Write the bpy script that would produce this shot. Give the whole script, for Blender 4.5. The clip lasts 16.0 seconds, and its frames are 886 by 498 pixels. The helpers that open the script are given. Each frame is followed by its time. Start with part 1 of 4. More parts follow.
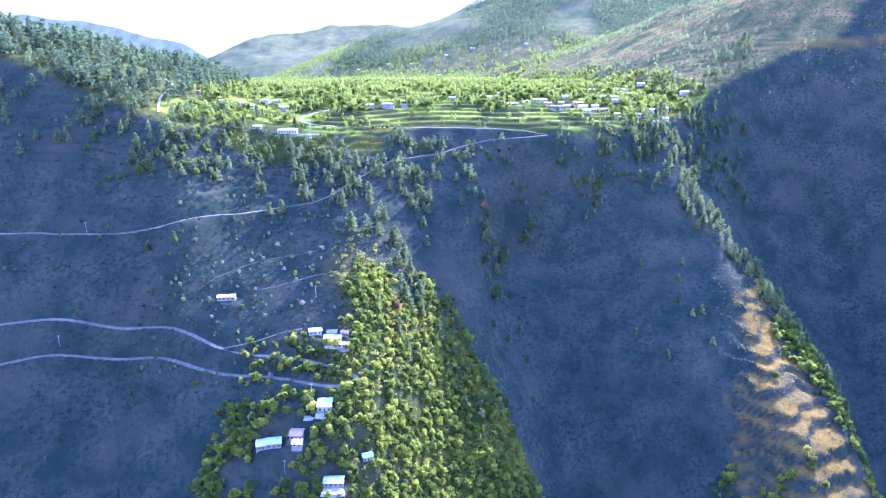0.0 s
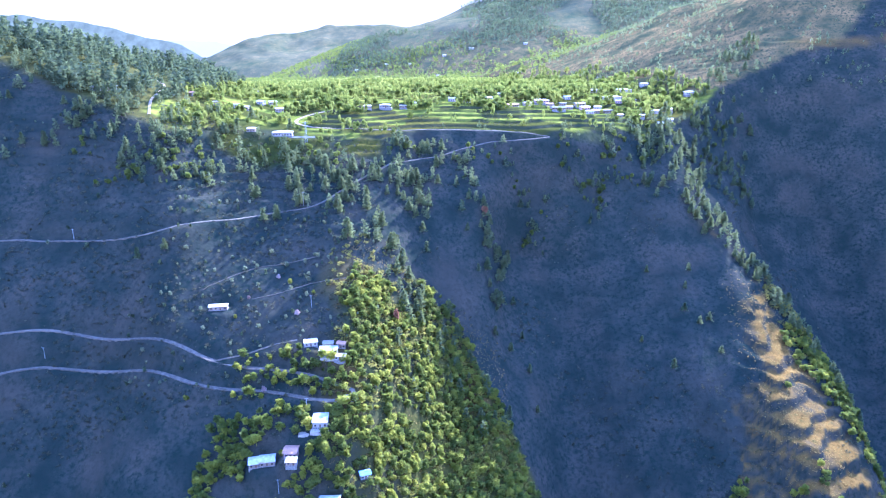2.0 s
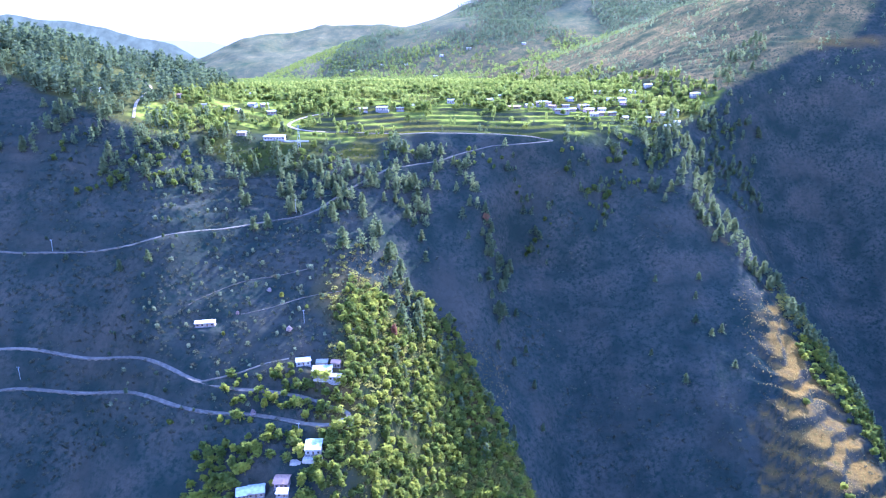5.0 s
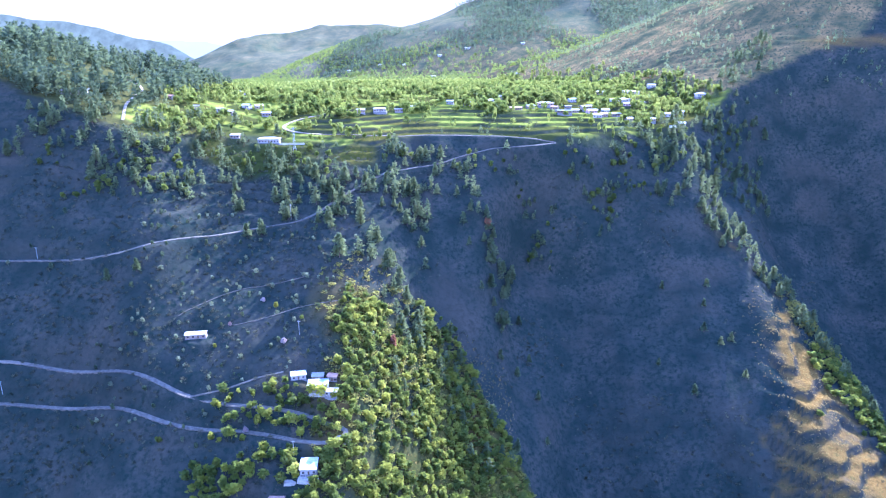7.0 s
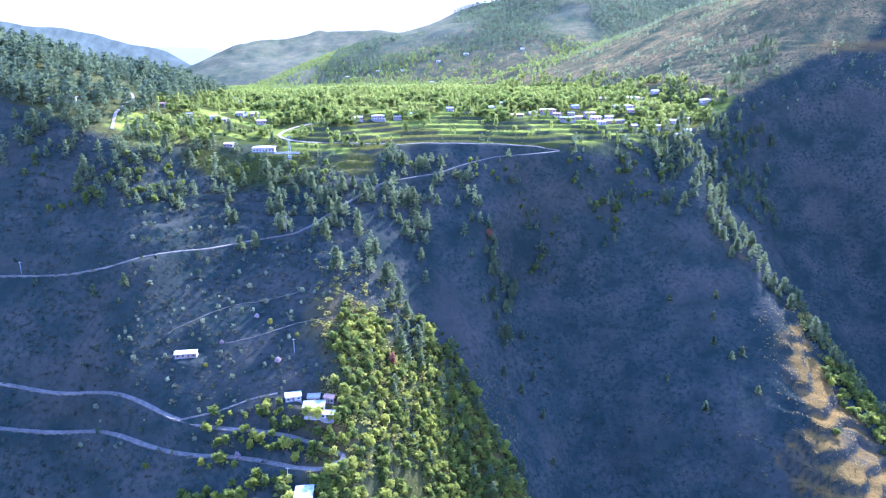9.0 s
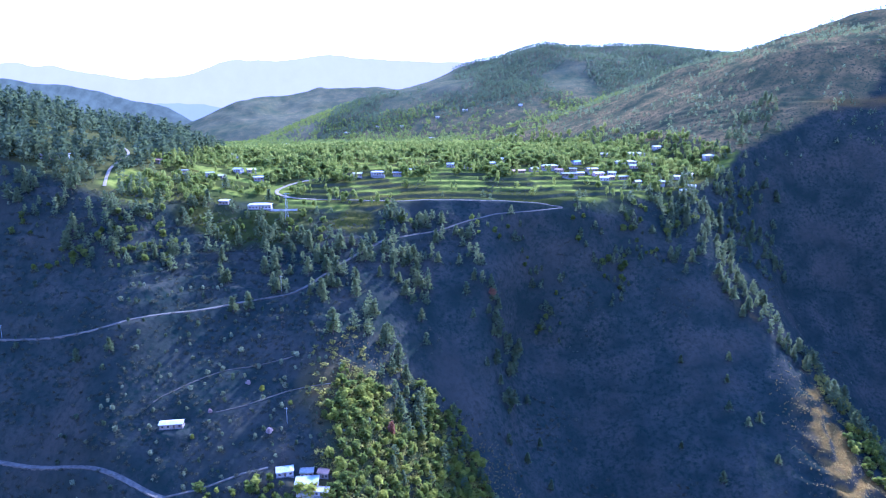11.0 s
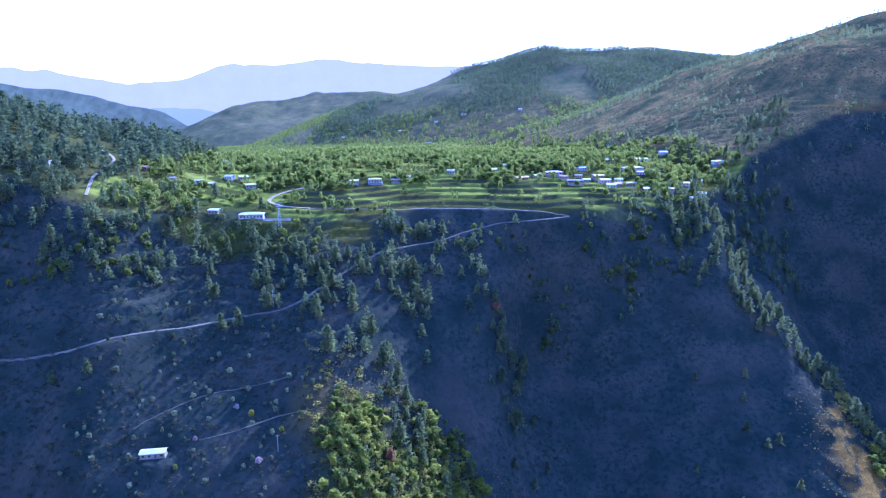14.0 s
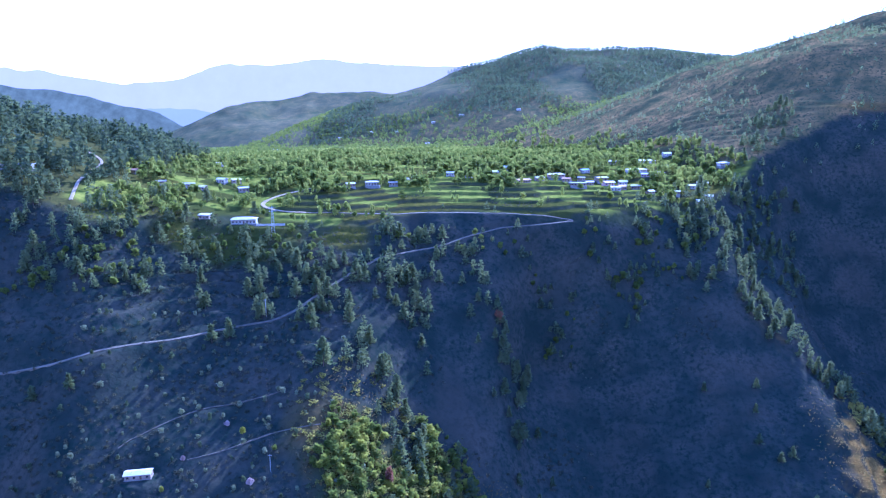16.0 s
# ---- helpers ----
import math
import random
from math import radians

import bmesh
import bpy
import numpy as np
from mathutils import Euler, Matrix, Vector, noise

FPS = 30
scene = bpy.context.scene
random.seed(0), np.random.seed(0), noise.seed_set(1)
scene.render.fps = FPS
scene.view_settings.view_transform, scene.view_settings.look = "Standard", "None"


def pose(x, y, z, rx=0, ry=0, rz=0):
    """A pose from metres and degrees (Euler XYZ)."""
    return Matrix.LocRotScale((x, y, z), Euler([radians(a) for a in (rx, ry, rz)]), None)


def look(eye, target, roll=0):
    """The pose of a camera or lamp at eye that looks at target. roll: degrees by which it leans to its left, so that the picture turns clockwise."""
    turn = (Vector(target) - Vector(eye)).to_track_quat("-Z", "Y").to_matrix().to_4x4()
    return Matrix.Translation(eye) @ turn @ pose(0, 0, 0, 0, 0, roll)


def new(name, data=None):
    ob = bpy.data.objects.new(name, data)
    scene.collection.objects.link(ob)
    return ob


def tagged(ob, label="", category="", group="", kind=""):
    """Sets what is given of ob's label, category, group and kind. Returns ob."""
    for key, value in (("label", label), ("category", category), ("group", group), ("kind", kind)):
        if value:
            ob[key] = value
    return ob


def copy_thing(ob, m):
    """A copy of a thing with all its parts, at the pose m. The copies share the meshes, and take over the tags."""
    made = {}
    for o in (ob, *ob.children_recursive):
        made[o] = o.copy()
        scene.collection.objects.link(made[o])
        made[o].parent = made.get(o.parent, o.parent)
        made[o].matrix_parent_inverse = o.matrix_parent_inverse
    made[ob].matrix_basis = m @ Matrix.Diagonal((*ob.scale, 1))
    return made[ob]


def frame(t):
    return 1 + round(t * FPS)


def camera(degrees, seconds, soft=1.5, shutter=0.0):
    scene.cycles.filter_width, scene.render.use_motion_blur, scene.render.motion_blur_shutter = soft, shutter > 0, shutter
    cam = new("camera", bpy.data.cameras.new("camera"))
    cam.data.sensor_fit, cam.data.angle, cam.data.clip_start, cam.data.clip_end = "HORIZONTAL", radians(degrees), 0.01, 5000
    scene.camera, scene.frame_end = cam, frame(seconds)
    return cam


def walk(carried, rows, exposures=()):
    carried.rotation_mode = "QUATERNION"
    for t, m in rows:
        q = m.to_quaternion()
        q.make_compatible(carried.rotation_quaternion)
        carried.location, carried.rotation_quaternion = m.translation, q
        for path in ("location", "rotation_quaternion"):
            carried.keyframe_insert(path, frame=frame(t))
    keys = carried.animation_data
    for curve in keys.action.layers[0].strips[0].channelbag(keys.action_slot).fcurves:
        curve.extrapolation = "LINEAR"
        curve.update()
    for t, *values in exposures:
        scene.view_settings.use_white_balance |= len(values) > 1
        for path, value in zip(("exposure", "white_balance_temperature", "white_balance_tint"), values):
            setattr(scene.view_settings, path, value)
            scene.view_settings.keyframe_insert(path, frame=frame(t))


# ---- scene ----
cam = camera(66.2, 16.0, soft=1.2)
METRES, EYE, TILT, LEAN, TURN = 160.0, 0.0, -16.6, 0.0, 0.0
ROWS = [
    (0.0, 0.0, 0.0, 0.0, 0.0, 0.0, -0.0),
    (0.5, -0.0023, 0.0295, 0.0098, -0.04, -0.02, 0.05),
    (1.0, -0.0039, 0.0591, 0.0174, -0.07, -0.01, 0.06),
    (1.5, -0.0058, 0.0888, 0.0258, -0.11, -0.0, 0.09),
    (2.0, -0.0084, 0.1182, 0.0339, -0.14, -0.0, 0.12),
    (2.5, -0.0118, 0.1484, 0.0422, -0.19, -0.0, 0.15),
    (3.0, -0.0151, 0.1778, 0.0517, -0.24, -0.01, 0.19),
    (3.5, -0.0194, 0.2082, 0.061, -0.32, -0.01, 0.21),
    (4.0, -0.0224, 0.2378, 0.0695, -0.37, 0.0, 0.23),
    (6.5, -0.036, 0.387, 0.1108, -0.6, 0.01, 0.3),
    (7.0, -0.0392, 0.4169, 0.1191, -0.64, 0.01, 0.35),
    (7.5, -0.0422, 0.4471, 0.1279, -0.67, 0.01, 0.38),
    (8.0, -0.0446, 0.4773, 0.1366, -0.71, 0.07, 0.43),
    (8.5, -0.0474, 0.5074, 0.1448, -0.74, 0.21, 0.48),
    (9.0, -0.0499, 0.5377, 0.1545, -0.78, 0.46, 0.52),
    (9.5, -0.0537, 0.5687, 0.1637, -0.83, 1.09, 0.52),
    (10.0, -0.0572, 0.5992, 0.1757, -0.86, 2.47, 0.53),
    (10.2, -0.0582, 0.6112, 0.1791, -0.87, 3.25, 0.54),
    (10.7, -0.0607, 0.6407, 0.1876, -0.9, 4.55, 0.57),
    (11.3, -0.0636, 0.6758, 0.1977, -0.93, 5.07, 0.61),
    (12.5, -0.0694, 0.7457, 0.2177, -1.0, 5.19, 0.68),
    (13.0, -0.0724, 0.7756, 0.2274, -1.04, 5.22, 0.67),
    (13.5, -0.0744, 0.8033, 0.2354, -1.07, 5.26, 0.68),
    (14.0, -0.0773, 0.8335, 0.2443, -1.12, 5.27, 0.7),
    (14.5, -0.0804, 0.8638, 0.2535, -1.18, 5.27, 0.7),
    (15.0, -0.0837, 0.894, 0.2644, -1.25, 5.26, 0.72),
    (15.5, -0.0871, 0.9242, 0.2746, -1.32, 5.26, 0.75),
    (16.0, -0.0898, 0.954, 0.2841, -1.38, 5.28, 0.81),
]
walk(cam, [(t, pose(0, 0, EYE, TILT, LEAN, TURN) @ pose(METRES * x, METRES * y, METRES * z, 90 + pitch, roll, yaw)) for t, x, y, z, yaw, pitch, roll in ROWS],
     [(0, 2.68, 3850, 39), (2, 2.46, 3830, 39), (9, 2.34, 3830, 39), (10, 2.0, 3760, 39), (11.3, 1.48, 3590, 40), (12.5, 1.28, 3555, 40), (16, 1.4, 3530, 40)])

# ---------------------------------------------------------------- daylight
SUN_TURN, SUN_HEIGHT = 30.0, 31.5     # degrees east of north, above the horizon
world = bpy.data.worlds.new("sky")
scene.world = world
world.use_nodes = True
wn = world.node_tree.nodes
wl = world.node_tree.links
sky = wn.new("ShaderNodeTexSky")
sky.sky_type = "NISHITA"
sky.sun_disc = False
sky.sun_elevation = radians(SUN_HEIGHT)
sky.sun_rotation = radians(SUN_TURN)
sky.air_density, sky.dust_density, sky.ozone_density = 2.0, 0.5, 4.0
wn["Background"].inputs["Strength"].default_value = 0.122
veil = wn.new("ShaderNodeMix")          # thin bright cloud over the blue
veil.data_type = "RGBA"
aim = wn.new("ShaderNodeTexCoord")
split = wn.new("ShaderNodeSeparateXYZ")
fade = wn.new("ShaderNodeMapRange")      # haze thickens towards the horizon
wl.new(aim.outputs["Generated"], split.inputs[0])
wl.new(split.outputs["Z"], fade.inputs["Value"])
fade.inputs["From Min"].default_value, fade.inputs["From Max"].default_value = 0.05, 0.55
fade.inputs["To Min"].default_value, fade.inputs["To Max"].default_value = 0.7, 0.05
wl.new(fade.outputs[0], veil.inputs[0])
veil.inputs[7].default_value = (12, 9.8, 8.2, 1)
wl.new(sky.outputs["Color"], veil.inputs[6])
wl.new(veil.outputs[2], wn["Background"].inputs["Color"])
sun = new("sun", bpy.data.lights.new("sun", "SUN"))
sun.data.energy, sun.data.angle, sun.data.color = 5.0, radians(0.6), (1.0, 0.82, 0.45)
a, e = radians(SUN_TURN), radians(SUN_HEIGHT)
sun.matrix_world = look((math.sin(a) * math.cos(e) * 900, math.cos(a) * math.cos(e) * 900, math.sin(e) * 900), (0, 0, 0))

# ---------------------------------------------------------------- the lie of the land
def hash2(i, j, k):
    """A repeatable value from 0 to 1 for each whole-number cell."""
    n = (i * 374761393 + j * 668265263 + k * 1442695041) & 0x7FFFFFFF
    n = ((n ^ (n >> 13)) * 1274126177) & 0x7FFFFFFF
    return ((n ^ (n >> 16)) & 0xFFFF) / 65535.0


def soft_noise(x, y, k=0):
    """Smooth value noise, -1 to 1, one cell per unit."""
    xi, yi = np.floor(x).astype(np.int64), np.floor(y).astype(np.int64)
    fx, fy = x - xi, y - yi
    fx, fy = fx * fx * (3 - 2 * fx), fy * fy * (3 - 2 * fy)
    a = hash2(xi, yi, k) * (1 - fx) + hash2(xi + 1, yi, k) * fx
    b = hash2(xi, yi + 1, k) * (1 - fx) + hash2(xi + 1, yi + 1, k) * fx
    return 2 * (a * (1 - fy) + b * fy) - 1


def fractal(x, y, size, octaves=4, k=0):
    out, amp = 0.0, 1.0
    for o in range(octaves):
        out = out + amp * soft_noise(x / size + 17.3 * o, y / size - 9.1 * o, k + o)
        size, amp = size * 0.5, amp * 0.5
    return out


# The valley side, as slope profiles from west to east: at each x, how far north each level lies.
LEVELS = (20, -40, -90, -140, -200, -240, -290, -340)
PROFILES = {}


def profile(x, *north):
    PROFILES[x] = north


profile(-800, 700, 650, 600, 555, 495, 455, 400, 345)      # west face
profile(-480, 735, 655, 600, 555, 490, 450, 400, 345)
profile(-300, 720, 655, 607, 560, 490, 452, 400, 345)
profile(-240, 715, 660, 605, 545, 490, 452, 400, 345)
profile(-212, 770, 705, 645, 530, 468, 430, 372, 322)
profile(-170, 840, 770, 690, 580, 462, 418, 360, 310)      # shoulder under the school
profile(-90, 840, 770, 690, 575, 457, 384, 338, 305)       # west spur with the hairpin
profile(-60, 840, 770, 695, 590, 470, 395, 345, 300)
profile(-30, 850, 775, 715, 634, 545, 464, 398, 352)
profile(5, 850, 780, 725, 650, 580, 535, 460, 400)
profile(42, 850, 785, 728, 655, 608, 560, 478, 420)
profile(66, 840, 770, 716, 696, 674, 612, 515, 442)        # gully
profile(105, 845, 770, 716, 695, 668, 635, 580, 520)
profile(150, 850, 780, 728, 705, 660, 620, 560, 495)       # bare face
profile(205, 878, 816, 756, 706, 650, 600, 528, 458)
profile(226, 890, 828, 766, 706, 644, 590, 498, 428)
profile(246, 902, 842, 777, 704, 652, 594, 502, 430)       # east spur
profile(273, 928, 866, 814, 754, 640, 568, 455, 390)
profile(318, 945, 890, 850, 812, 694, 608, 475, 410)
profile(342, 950, 900, 862, 830, 752, 655, 512, 436)
profile(372, 955, 915, 884, 856, 818, 776, 695, 615)       # ravine
profile(450, 965, 925, 900, 870, 835, 805, 755, 700)
profile(600, 965, 900, 850, 805, 750, 715, 660, 600)       # flank of the east mountain
profile(900, 900, 820, 760, 700, 630, 590, 540, 490)

XS = np.arange(-1000.0, 1000.1, 2.0)
BELL = np.exp(-0.5 * (np.arange(-14, 15) * 2.0 / 9.0) ** 2)
BELL = BELL / BELL.sum()
NORTH = []
for k in range(len(LEVELS)):
    line = np.interp(XS, list(PROFILES), [p[k] for p in PROFILES.values()])
    NORTH.append(np.convolve(np.pad(line, 14, mode="edge"), BELL, mode="valid"))


def face(x, y):
    """Height of the valley side."""
    ys = [np.interp(x, XS, n) for n in NORTH]
    z = 20 + (y - ys[0]) * 0.9
    for k in range(len(LEVELS) - 1):
        part_z = LEVELS[k] + (y - ys[k]) / (ys[k + 1] - ys[k]) * (LEVELS[k + 1] - LEVELS[k])
        z = np.where(y < ys[k], part_z, z)
    low = -340 - (ys[-1] - y) * 0.8
    z = np.where(y < ys[-1], low, z)
    return z


def ridge(x, y, crest, near, far=None):
    """Height of a ridge whose sides fall off by the given slopes."""
    best = np.full(np.shape(x), -1e6)
    for (ax, ay, az), (bx, by, bz) in zip(crest[:-1], crest[1:]):
        dx, dy = bx - ax, by - ay
        t = np.clip(((x - ax) * dx + (y - ay) * dy) / (dx * dx + dy * dy), 0, 1)
        gap = np.hypot(x - ax - t * dx, y - ay - t * dy)
        side = np.where((x - ax) * dy - (y - ay) * dx > 0, near, far or near)
        best = np.maximum(best, az + t * (bz - az) - side * gap * gap / (gap + 30))
    return best


def smax(a, b, w):
    h = np.clip(0.5 + 0.5 * (a - b) / w, 0, 1)
    return b + (a - b) * h + w * h * (1 - h)


def smin(a, b, w):
    return -smax(-a, -b, w)


def plateau(x, y):
    edge = np.interp(x, XS, NORTH[2])
    d = y - edge
    z = -84 + 0.17 * np.clip(d, -80, 150) - 0.026 * np.clip(d - 300, 0, 2200)
    z = z - np.clip(-x - 100, 0, 2000) * 0.02 * np.clip((y - 1100) / 800, 0, 2.4)
    # steps of the fields near the brink
    step = 3.2
    q = (z + 3.2 * soft_noise(x / 60, y / 90, 51) + 0.5 * soft_noise(x / 17, y / 30, 52)) / step
    f = q - np.floor(q)
    stepped = step * (np.floor(q) + np.clip((f - 0.84) / 0.16, 0, 1) + 0.05 * f)
    near = np.clip((d + 30) / 40, 0, 1) * np.clip((170 - d) / 60, 0, 1) * np.clip((x + 170) / 40, 0, 1) * np.clip((330 - x) / 40, 0, 1)
    return z + (stepped - z) * near


def mountain_steps(x, y):
    """Long terraces on the east mountain that run along its crest, and the swelling below them."""
    down = (537 - x) * 0.427 + (1376 - y) * 0.904
    q = (down + 14 * soft_noise(x / 160, y / 160, 71) + 3 * soft_noise(x / 35, y / 35, 72)) / 15.0
    r = q - np.floor(q)
    steps = (4.6 + 1.6 * soft_noise(x / 70, y / 70, 73)) * (r - np.clip((r - 0.62) / 0.38, 0, 1))
    return steps + 24 * np.exp(-((down - 250) / 85) ** 2) * np.clip((x - 400) / 90, 0, 1)


EAST = [(60, 1500, -62), (282, 1476, -10), (537, 1376, 92), (706, 1276, 145), (850, 1200, 172), (1050, 1100, 205), (1500, 900, 260)]
KNOLL = [(-1100, 700, 120), (-700, 740, 62), (-480, 775, 14), (-400, 900, -14), (-300, 1050, -72)]


def uplands(x, y):
    z = plateau(x, y) + 2.0 * fractal(x, y, 130, 3, 5)
    z = smax(z, ridge(x, y, KNOLL, 0.34), 10)
    z = smax(z, ridge(x, y, EAST, 0.41)
             + 5 * fractal(x, y, 90, 3, 11) + mountain_steps(x, y), 14)
    far = np.clip((y - 1500) / 600, 0, 1)
    rough = far * (16 * fractal(x, y, 260, 4, 21))
    z = smax(z, ridge(x, y, [(-160, 2380, 20), (-45, 2426, 62), (159, 2426, 146), (368, 2426, 200), (560, 2450, 190), (994, 2526, 186), (1500, 2600, 270)], 0.36) + rough, 20)
    z = smax(z, ridge(x, y, [(-900, 2800, -110), (-660, 3040, 60), (-482, 3126, 104), (-300, 3126, 88), (-155, 3126, 82), (300, 3200, 120)], 0.36) + rough, 20)
    return z


def spur_side(y):
    """Western edge of the dry terraces on the east spur."""
    return np.interp(y, [400, 440, 480, 530, 580, 640, 700], [205, 214, 224, 244, 262, 290, 243])


def spur_brink(x, y):
    """1 on the west spur, 0 past the edge of its eastern flank."""
    return np.clip((np.interp(y, [400, 440, 470, 500, 525, 560], [102, 92, 73, 52, 31, 11]) - x) / 5 + 0.5, 0, 1)


def raw_height(x, y):
    x, y = np.asarray(x, float), np.asarray(y, float)
    f = face(x, y)
    steep = np.clip((y - 150) / 200, 0, 1)
    f = f + steep * (5.0 * soft_noise(x / 46 + y / 400, y / 240, 31) + 2.2 * soft_noise(x / 19 + y / 300, y / 110, 32) + 1.2 * fractal(x, y, 30, 3, 33))
    # narrow old terraces on the western shoulder
    on = np.clip((x + 440) / 60, 0, 1) * np.clip((-45 - x) / 25, 0, 1) * np.clip((y - 545) / 25, 0, 1) * np.clip((735 - y) / 20, 0, 1)
    q = (f + 3 * soft_noise(x / 55, y / 60, 63) + 1.2 * soft_noise(x / 18, y / 30, 64)) / 6.5
    r = q - np.floor(q)
    f = f + on * 6.5 * 0.85 * (np.clip((r - 0.12) / 0.42, 0, 1) - r)
    # old terraces on the east spur
    on = np.clip((x - spur_side(y) + 4) / 14, 0, 1) * np.clip((336 - x) / 16, 0, 1) * np.clip((y - 380) / 30, 0, 1) * np.clip((690 - y) / 50, 0, 1)
    q = (f + 0.16 * (x - 280) + 7 * soft_noise(x / 60, y / 55, 61) + 4 * soft_noise(x / 20, y / 22, 62) + 1.5 * soft_noise(x / 8, y / 9, 67)) / 10.0
    r = q - np.floor(q)
    f = f + on * 10.0 * (0.58 + 0.25 * soft_noise(x / 30, y / 30, 65)) * (np.clip((r - 0.8) / 0.2, 0, 1) - r)
    q = (f + 0.1 * x + 2 * soft_noise(x / 20, y / 20, 66)) / 4.6
    r = q - np.floor(q)
    f = f + on * 4.6 * 0.4 * (np.clip((r - 0.5) / 0.5, 0, 1) - r)
    # an uneven brink
    f = f + (9 * soft_noise(x / 52, y / 300, 91) + 5 * soft_noise(x / 21, y / 200, 92)) * np.clip((y - 640) / 60, 0, 1) * np.clip((x + 200) / 40, 0, 1) * np.clip((330 - x) / 40, 0, 1)
    z = smin(f, uplands(x, y), 6 + 44 * np.clip((x - 335) / 110, 0, 1))
    z = np.maximum(z, -440 + 6 * fractal(x, y, 80, 3, 41) + np.clip(-y - 100, 0, 900) * 0.55)
    return z


# ---------------------------------------------------------------- roads and house sites, cut into the slope
def rounded(points, pace=4.0):
    """A smooth line through the points."""
    p = np.array([points[0], *points, points[-1]], float)
    out = []
    for a, b, c, d in zip(p[:-3], p[1:-2], p[2:-1], p[3:]):
        n = max(2, int(np.hypot(*(c - b)) / pace))
        t = np.linspace(0, 1, n, endpoint=False)[:, None]
        out.append(0.5 * (2 * b + (c - a) * t + (2 * a - 5 * b + 4 * c - d) * t * t + (3 * b - a - 3 * c + d) * t ** 3))
    return np.vstack([*out, p[-1:]])


ROADS = {
    "upper_road": (2.9, [(-560, 545), (-430, 546), (-364, 546), (-320, 545), (-278, 542), (-247, 540), (-222, 541), (-203, 551), (-181, 567), (-158, 581), (-137, 592), (-115, 592), (-101, 604), (-87, 620),
                         (-69, 643), (-56, 658), (-42, 674), (-11, 693), (7, 701), (21, 707), (38, 711), (64, 714), (103, 722), (110, 725), (100, 727), (71, 727), (1, 731),
                         (-52, 724), (-87, 725), (-118, 723)]),
    "school_track": (3.4, [(-114, 723), (-133, 724), (-149, 733), (-154, 748), (-143, 768), (-120, 790)]),
    "hairpin_road": (3.5, [(-520, 478), (-420, 480), (-340, 483), (-298, 486), (-253, 482), (-204, 468), (-165, 453), (-135, 446), (-98, 441), (-73, 434), (-61, 430), (-62, 424), (-70, 420), (-88, 422),
                           (-122, 430), (-149, 434), (-176, 441), (-205, 452), (-248, 464), (-282, 467), (-306, 465), (-340, 460), (-420, 455), (-520, 452)]),
    "footpath": (1.6, [(-160, 451), (-138, 455), (-118, 462), (-104, 465)]),
    "shoulder_trail": (0.55, [(-181, 501), (-173, 512), (-146, 531), (-127, 534), (-110, 538), (-99, 544)]),
    "knob_trail": (0.55, [(-144, 499), (-121, 506), (-103, 514), (-88, 517), (-75, 518)]),
    "hill_track": (2.3, [(-330, 800), (-297, 765), (-288, 727), (-283, 694), (-268, 650)]),
}
SITES = []
# village houses: x, y, width, roof kind, wall kind
VILLAGE = ((315, 904, 15, 0, 0), (275, 971, 11, 0, 0), (51, 950, 9, 0, 1), (83, 889, 9, 0, 1), (200, 936, 9, 0, 1), (237, 936, 26, 0, 0), (211, 881, 25, 0, 0), (232, 875, 14, 3, 1),
           (252, 837, 12, 0, 0), (273, 855, 12, 0, 1), (118, 844, 19, 0, 2), (153, 873, 11, 1, 0), (81, 821, 16, 2, 1), (55, 855, 11, 0, 0), (30, 846, 8, 0, 0), (134, 814, 17, 3, 1))
VILLAGE += ((162, 837, 13, 0, 1), (165, 821, 12, 0, 2), (168, 804, 10, 0, 0), (190, 819, 12, 3, 1), (245, 791, 7, 0, 1), (228, 805, 6, 0, 1), (75, 1400, 13, 0, 0), (105, 1440, 13, 0, 0),
            (124, 1325, 11, 0, 1), (-267, 759, 9, 2, 1), (-220, 755, 12, 3, 0), (-209, 757, 8, 0, 1), (-201, 790, 9, 0, 0), (-190, 796, 9, 0, 1))
VILLAGE += ((-178, 775, 10, 0, 1), (-64, 805, 15, 0, 0), (-84, 795, 9, 0, 1), (-281, 1168, 12, 0, 0), (-139, 1468, 14, 0, 0), (-108, 1217, 12, 0, 0), (-158, 1055, 11, 0, 1),
            (-149, 1114, 11, 0, 0), (-246, 934, 10, 0, 0), (-148, 970, 9, 0, 1), (-80, 1071, 11, 0, 0), (-230, 1290, 12, 0, 0), (10, 1240, 10, 0, 1), (180, 1100, 10, 0, 0), (130, 1010, 9, 3, 1))
VILLAGE += ((148, 826, 8, 0, 1), (176, 812, 8, 2, 1), (182, 830, 9, 0, 0), (143, 840, 8, 3, 1), (100, 836, 10, 0, 1), (126, 829, 9, 2, 1), (202, 806, 8, 0, 1), (215, 862, 9, 0, 2), (70, 872, 8, 0, 1),
            (12, 858, 9, 0, 0), (-30, 830, 8, 0, 1), (-45, 812, 9, 3, 1), (262, 812, 8, 0, 0), (-238, 742, 8, 3, 1))

far_dice = random.Random(5)
for k in range(26):     # hamlets further up the valley
    VILLAGE += ((round(far_dice.uniform(-420, 240)), round(far_dice.uniform(1080, 1950)), round(far_dice.uniform(9, 14)), 0, far_dice.choice((0, 0, 1))),)


def road_line(name):
    """Middle line of a road with evened-out heights."""
    line = rounded(ROADS[name][1])
    z = raw_height(line[:, 0], line[:, 1])
    n = 6
    z = np.convolve(np.pad(z, n, mode="edge"), np.ones(2 * n + 1) / (2 * n + 1), mode="valid")
    return np.column_stack([line, z])


ROAD_LINES = {name: road_line(name) for name in ROADS}


